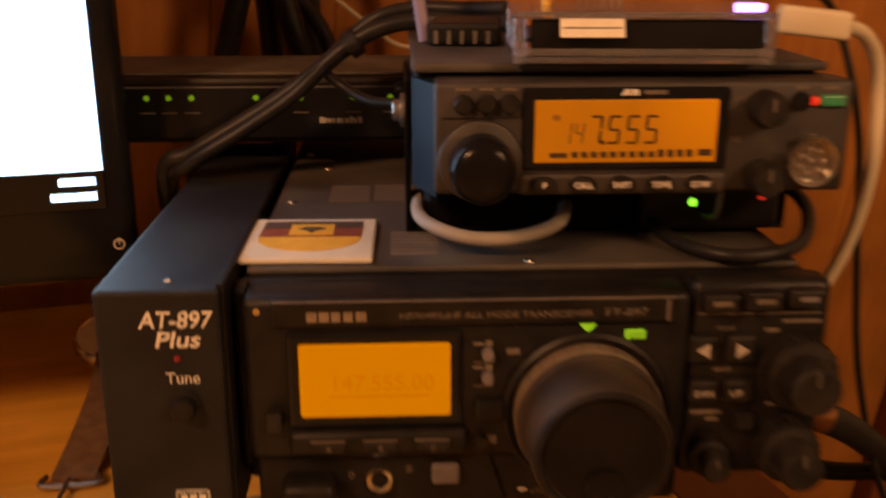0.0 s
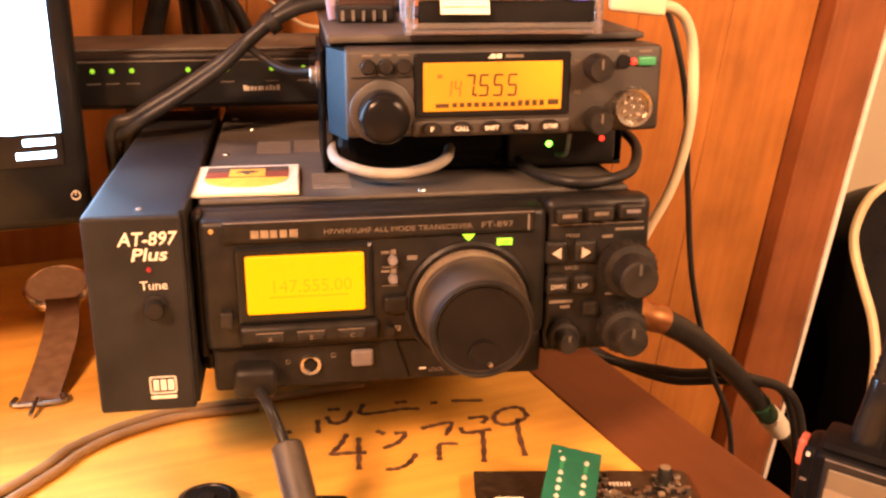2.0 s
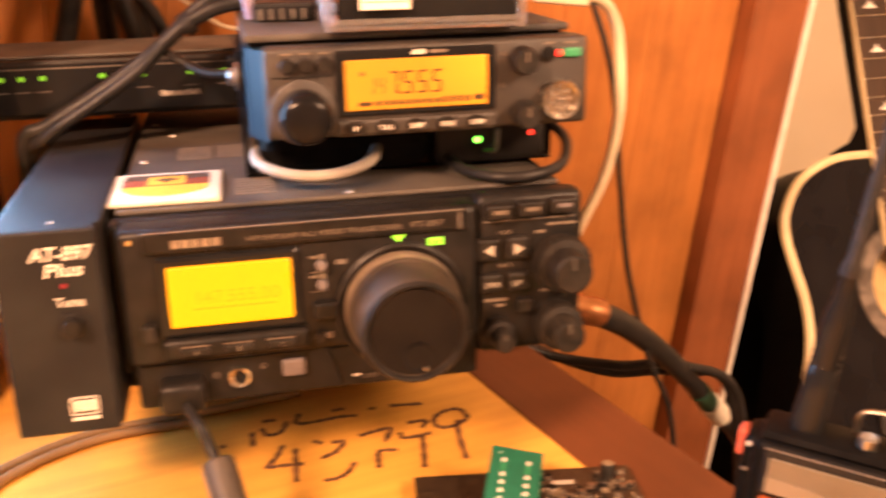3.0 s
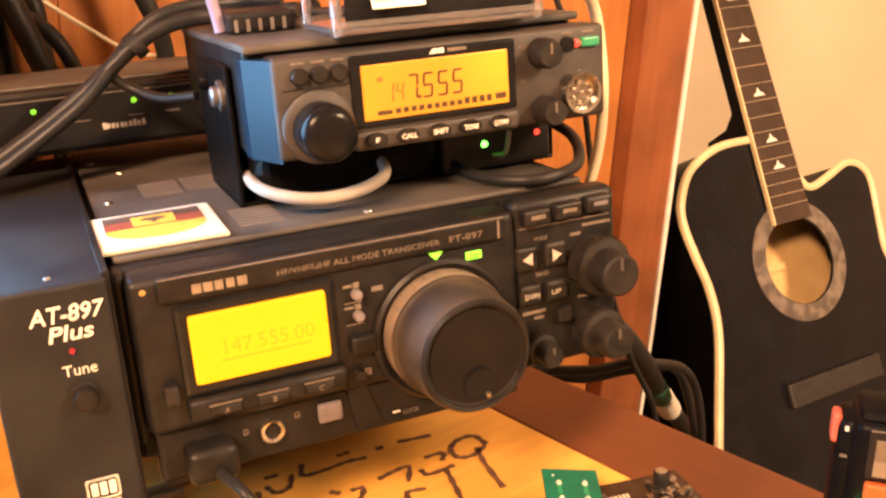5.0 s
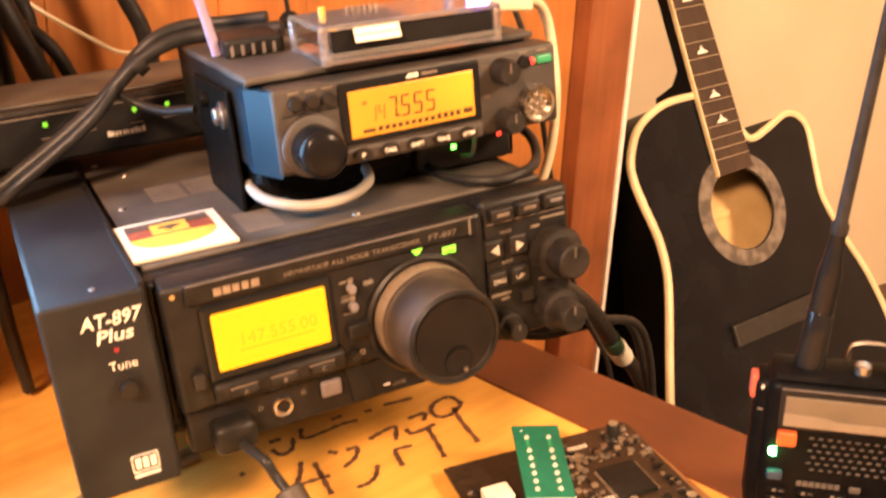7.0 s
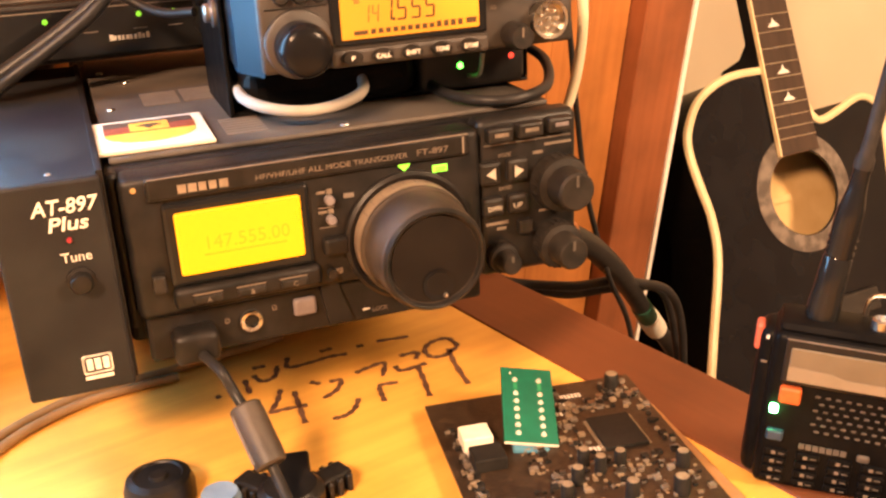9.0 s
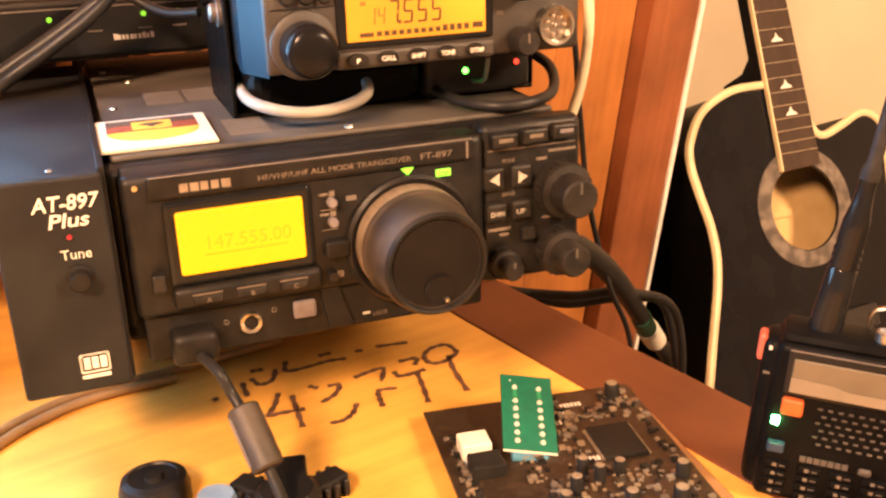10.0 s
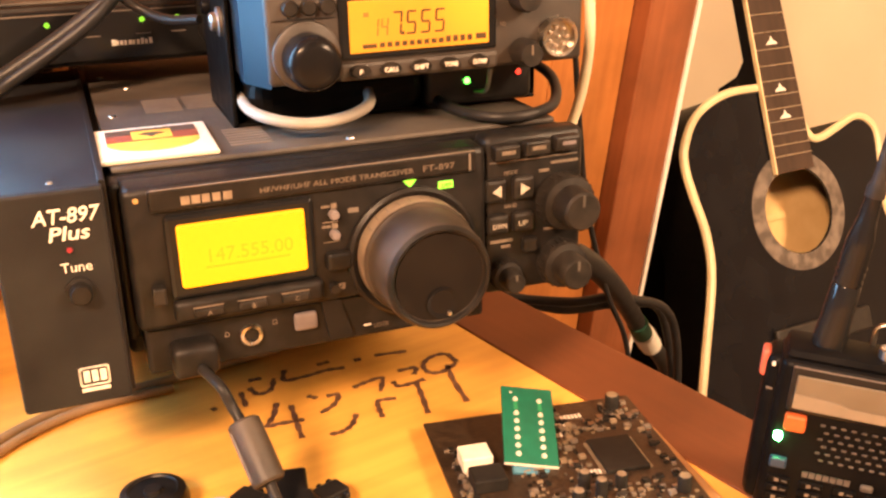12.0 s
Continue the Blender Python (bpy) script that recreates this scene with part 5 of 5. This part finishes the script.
part("whip", lathe([(0, 0.063), (0.0052, 0.063), (0.0052, 0.067), (0.0038, 0.069), (0.0028, 0.24), (0, 0.242)], AM, 20), M_RUBBER, an, smooth=True)

# ---- coax with white band, going over the desk edge ----
cx = thing("thick_coax", "thick black coaxial cable with green and white tape", "cable")
cpts = [(0.222, 0.10, 0.048), (0.252, 0.108, 0.036), (0.290, 0.135, 0.010), (0.345, 0.190, -0.042), (0.398, 0.250, -0.098), (0.448, 0.305, -0.153), (0.500, 0.345, -0.215), (0.54, 0.365, -0.31), (0.54, 0.36, -0.55), (0.52, 0.36, -0.735)]
part("sheath", tube(cpts, 0.0078, 14), M_CABLE, cx, smooth=True)
part("coupling", lathe([(0, -0.012), (0.0085, -0.012), (0.009, -0.004), (0.0078, 0.0), (0.009, 0.004), (0.0085, 0.014), (0, 0.014)], Matrix.Translation((0.248, 0.106, 0.038)) @ Vector((0.03, 0.007, -0.012)).to_track_quat("Z", "Y").to_matrix().to_4x4(), 24), M_COPPER, cx, "copper coloured coupling", smooth=True)
part("green_tape", tube([(0.411, 0.2645, -0.112), (0.422, 0.277, -0.1245), (0.434, 0.290, -0.138)], 0.0088, 14, 4), M_TAPE, cx, "green tape", smooth=True)
part("white_tape", tube([(0.435, 0.291, -0.139), (0.448, 0.305, -0.153), (0.460, 0.315, -0.167)], 0.0102, 14, 4), M_CONN, cx, "white tape band", smooth=True)
for dy, z0 in ((0.0, -0.05), (0.015, -0.062)):
    lc = thing("loose_cable", "black cable drooping past the desk edge", "cable")
    part("cable", tube([(0.205, 0.30, 0.006), (0.222, 0.235 + dy, 0.004), (0.245, 0.21 + dy, -0.030), (0.31, 0.205 + dy, z0), (0.37, 0.215 + dy, z0 - 0.012), (0.44, 0.25 + dy, -0.12), (0.46, 0.27, -0.3), (0.46, 0.28, -0.735)], 0.0036, 10), M_CABLE, lc, smooth=True)

# ---- guitar on its stand ----
GC = Vector((0.8867, 0.6252, -0.1947))
GUIT = Matrix.Translation(GC) @ pose(0, 0, 0, -22.8, 0, 5.7)
gt = thing("acoustic_guitar", "black cutaway acoustic guitar with cream binding leaning on its stand", "guitar", GUIT)
OUT = smooth_path([(x, 0, z) for x, z in (
    (-0.023, 0.170), (-0.086, 0.168), (-0.138, 0.147), (-0.166, 0.111), (-0.172, 0.081), (-0.167, 0.042), (-0.159, -0.008), (-0.165, -0.065), (-0.201, -0.167), (-0.222, -0.235),
    (-0.216, -0.300), (-0.175, -0.350), (-0.10, -0.378), (0.0, -0.385), (0.10, -0.378), (0.175, -0.350), (0.216, -0.300), (0.224, -0.235), (0.207, -0.154), (0.181, -0.090),
    (0.160, -0.025), (0.161, 0.013), (0.168, 0.078), (0.156, 0.103), (0.131, 0.111), (0.093, 0.099), (0.060, 0.090), (0.044, 0.096), (0.034, 0.120), (0.032, 0.150))], 5)
OUT = [(p.x, p.z) for p in OUT]


def ring_plate(outer, hole_r, y0, y1, seg=None):
    """A plate with a round hole at the origin."""
    b = bmesh.new()
    rows = []
    for x, z in outer:
        a = math.atan2(z, x)
        rows.append([b.verts.new((x, y0, z)), b.verts.new((hole_r * math.cos(a), y0, hole_r * math.sin(a))), b.verts.new((hole_r * math.cos(a), y1, hole_r * math.sin(a))), b.verts.new((x, y1, z))])
    for a, c in zip(rows, rows[1:] + rows[:1]):
        for k in range(4):
            b.faces.new((a[k], a[(k + 1) % 4], c[(k + 1) % 4], c[k]))
    return b


HR = 0.058
part("soundboard", ring_plate(OUT, HR, -0.003, 0.0), M_GUITAR, gt, "glossy black top")
b = bmesh.new()
lo = [b.verts.new((x * 0.997, 0.0, z * 0.997)) for x, z in OUT]
hi = [b.verts.new((x * 0.99, 0.095, z * 0.99)) for x, z in OUT]
for i in range(len(lo)):
    j = (i + 1) % len(lo)
    b.faces.new((lo[i], lo[j], hi[j], hi[i]))
part("side", b, M_SHELL, gt)
part("back", plate([(x * 0.99, z * 0.99) for x, z in OUT], 0.095, 0.098), M_SHELL, gt)
part("back_lining", plate([(x * 0.96, z * 0.96) for x, z in OUT], 0.0925, 0.0945), M_INSIDE, gt, "pale wood inside of the back")
part("brace", box(-0.06, 0.06, 0.086, 0.0924, -0.012, -0.002), M_INSIDE, gt)
bt = [(x * 1.004, -0.0015, z * 1.004) for x, z in OUT]
part("binding", tube(bt + [bt[0]], 0.0058, 8, raw=True), M_BIND, gt, "cream edge binding", smooth=True)
ro = [(0.0812 * math.cos(2 * math.pi * k / 64), 0.0812 * math.sin(2 * math.pi * k / 64)) for k in range(64)]
part("rosette", ring_plate(ro, HR + 0.001, -0.0042, -0.0031), M_ROSE, gt, "mottled grey shell rosette")
part("neck", plate([(-0.0315, 0.06), (0.0315, 0.06), (0.0225, 0.62), (-0.0225, 0.62)], -0.006, 0.016), M_GUITAR, gt)
fb = part("fretboard", plate([(-0.0335, 0.0522), (0.0335, 0.0535), (0.0235, 0.62), (-0.0235, 0.62)], -0.0115, -0.0062), M_FRETB, gt, "dark rosewood fretboard")
part("board_edge", plate([(-0.0352, 0.0522), (-0.0325, 0.0522), (-0.0225, 0.62), (-0.0252, 0.62)], -0.0122, -0.006), M_BIND, gt, "cream fretboard edge")
z, k = 0.075, 0
gap = 0.0145
while z < 0.61:
    w = 0.0330 - (z - 0.05) * 0.0175
    part("fret", box(-w, w, -0.0128, -0.0112, z - 0.0008, z + 0.0008), M_METAL, fb)
    if k in (3, 5, 8, 11, 13):
        zc = z + gap * 0.5
        part("inlay", plate([(-0.0105, zc - 0.0055), (0.0105, zc - 0.0055), (0.006, zc - 0.001), (0.003, zc), (0.0, zc + 0.0065), (-0.003, zc), (-0.006, zc - 0.001)], -0.0119, -0.0113), M_PEARL, fb)
    z += gap
    gap *= 1.0595
    k += 1
part("bridge", box(-0.085, 0.085, -0.012, -0.003, -0.180, -0.148, 0.003), M_BRIDGE, gt)
heel = plate([(0.012, 0.34), (0.016, 0.27), (0.024, 0.234), (0.045, 0.214), (0.085, 0.206), (0.090, 0.188), (0.012, 0.188)], -0.019, 0.019)
heel.transform(pose(0, 0, -0.019, 0, 0, 90))
part("heel", heel, M_GUITAR, gt)
part("headstock", plate([(-0.03, 0.62), (0.03, 0.62), (0.036, 0.78), (-0.036, 0.78)], 0.0, 0.014), M_GUITAR, gt)
gs = thing("guitar_stand", "black tubular guitar stand on the floor", "stand", Matrix.Translation(GC))
part("back_tube", tube([(0.0, 0.17, -0.42), (0.0, 0.19, -0.2), (0.0, 0.19, 0.05)], 0.010, 10, 5), M_CASE, gs)
part("lower_arm", tube([(0.0, 0.17, -0.42), (0.02, 0.0, -0.41), (0.03, -0.15, -0.385)], 0.009, 10, 5), M_CASE, gs)
for dx in (-0.2, 0.18):
    part("foot", tube([(0.0, 0.17, -0.42), (dx - 0.05, 0.02, FLOOR_Z - GC.z + 0.02), (dx, -0.06, FLOOR_Z - GC.z + 0.009)], 0.009, 10, 5), M_CASE, gs)
# added black box: stands in for the darkness between post and guitar
box_ = thing("dark_gap_filler", "black box added to darken the gap beside the guitar", "case", Matrix.Translation((0.62, 0.80, FLOOR_Z)))
part("filler_body", box(-0.02, 0.32, 0.0, 0.06, 0.0, 0.60, 0.012), M_SHELL, box_)
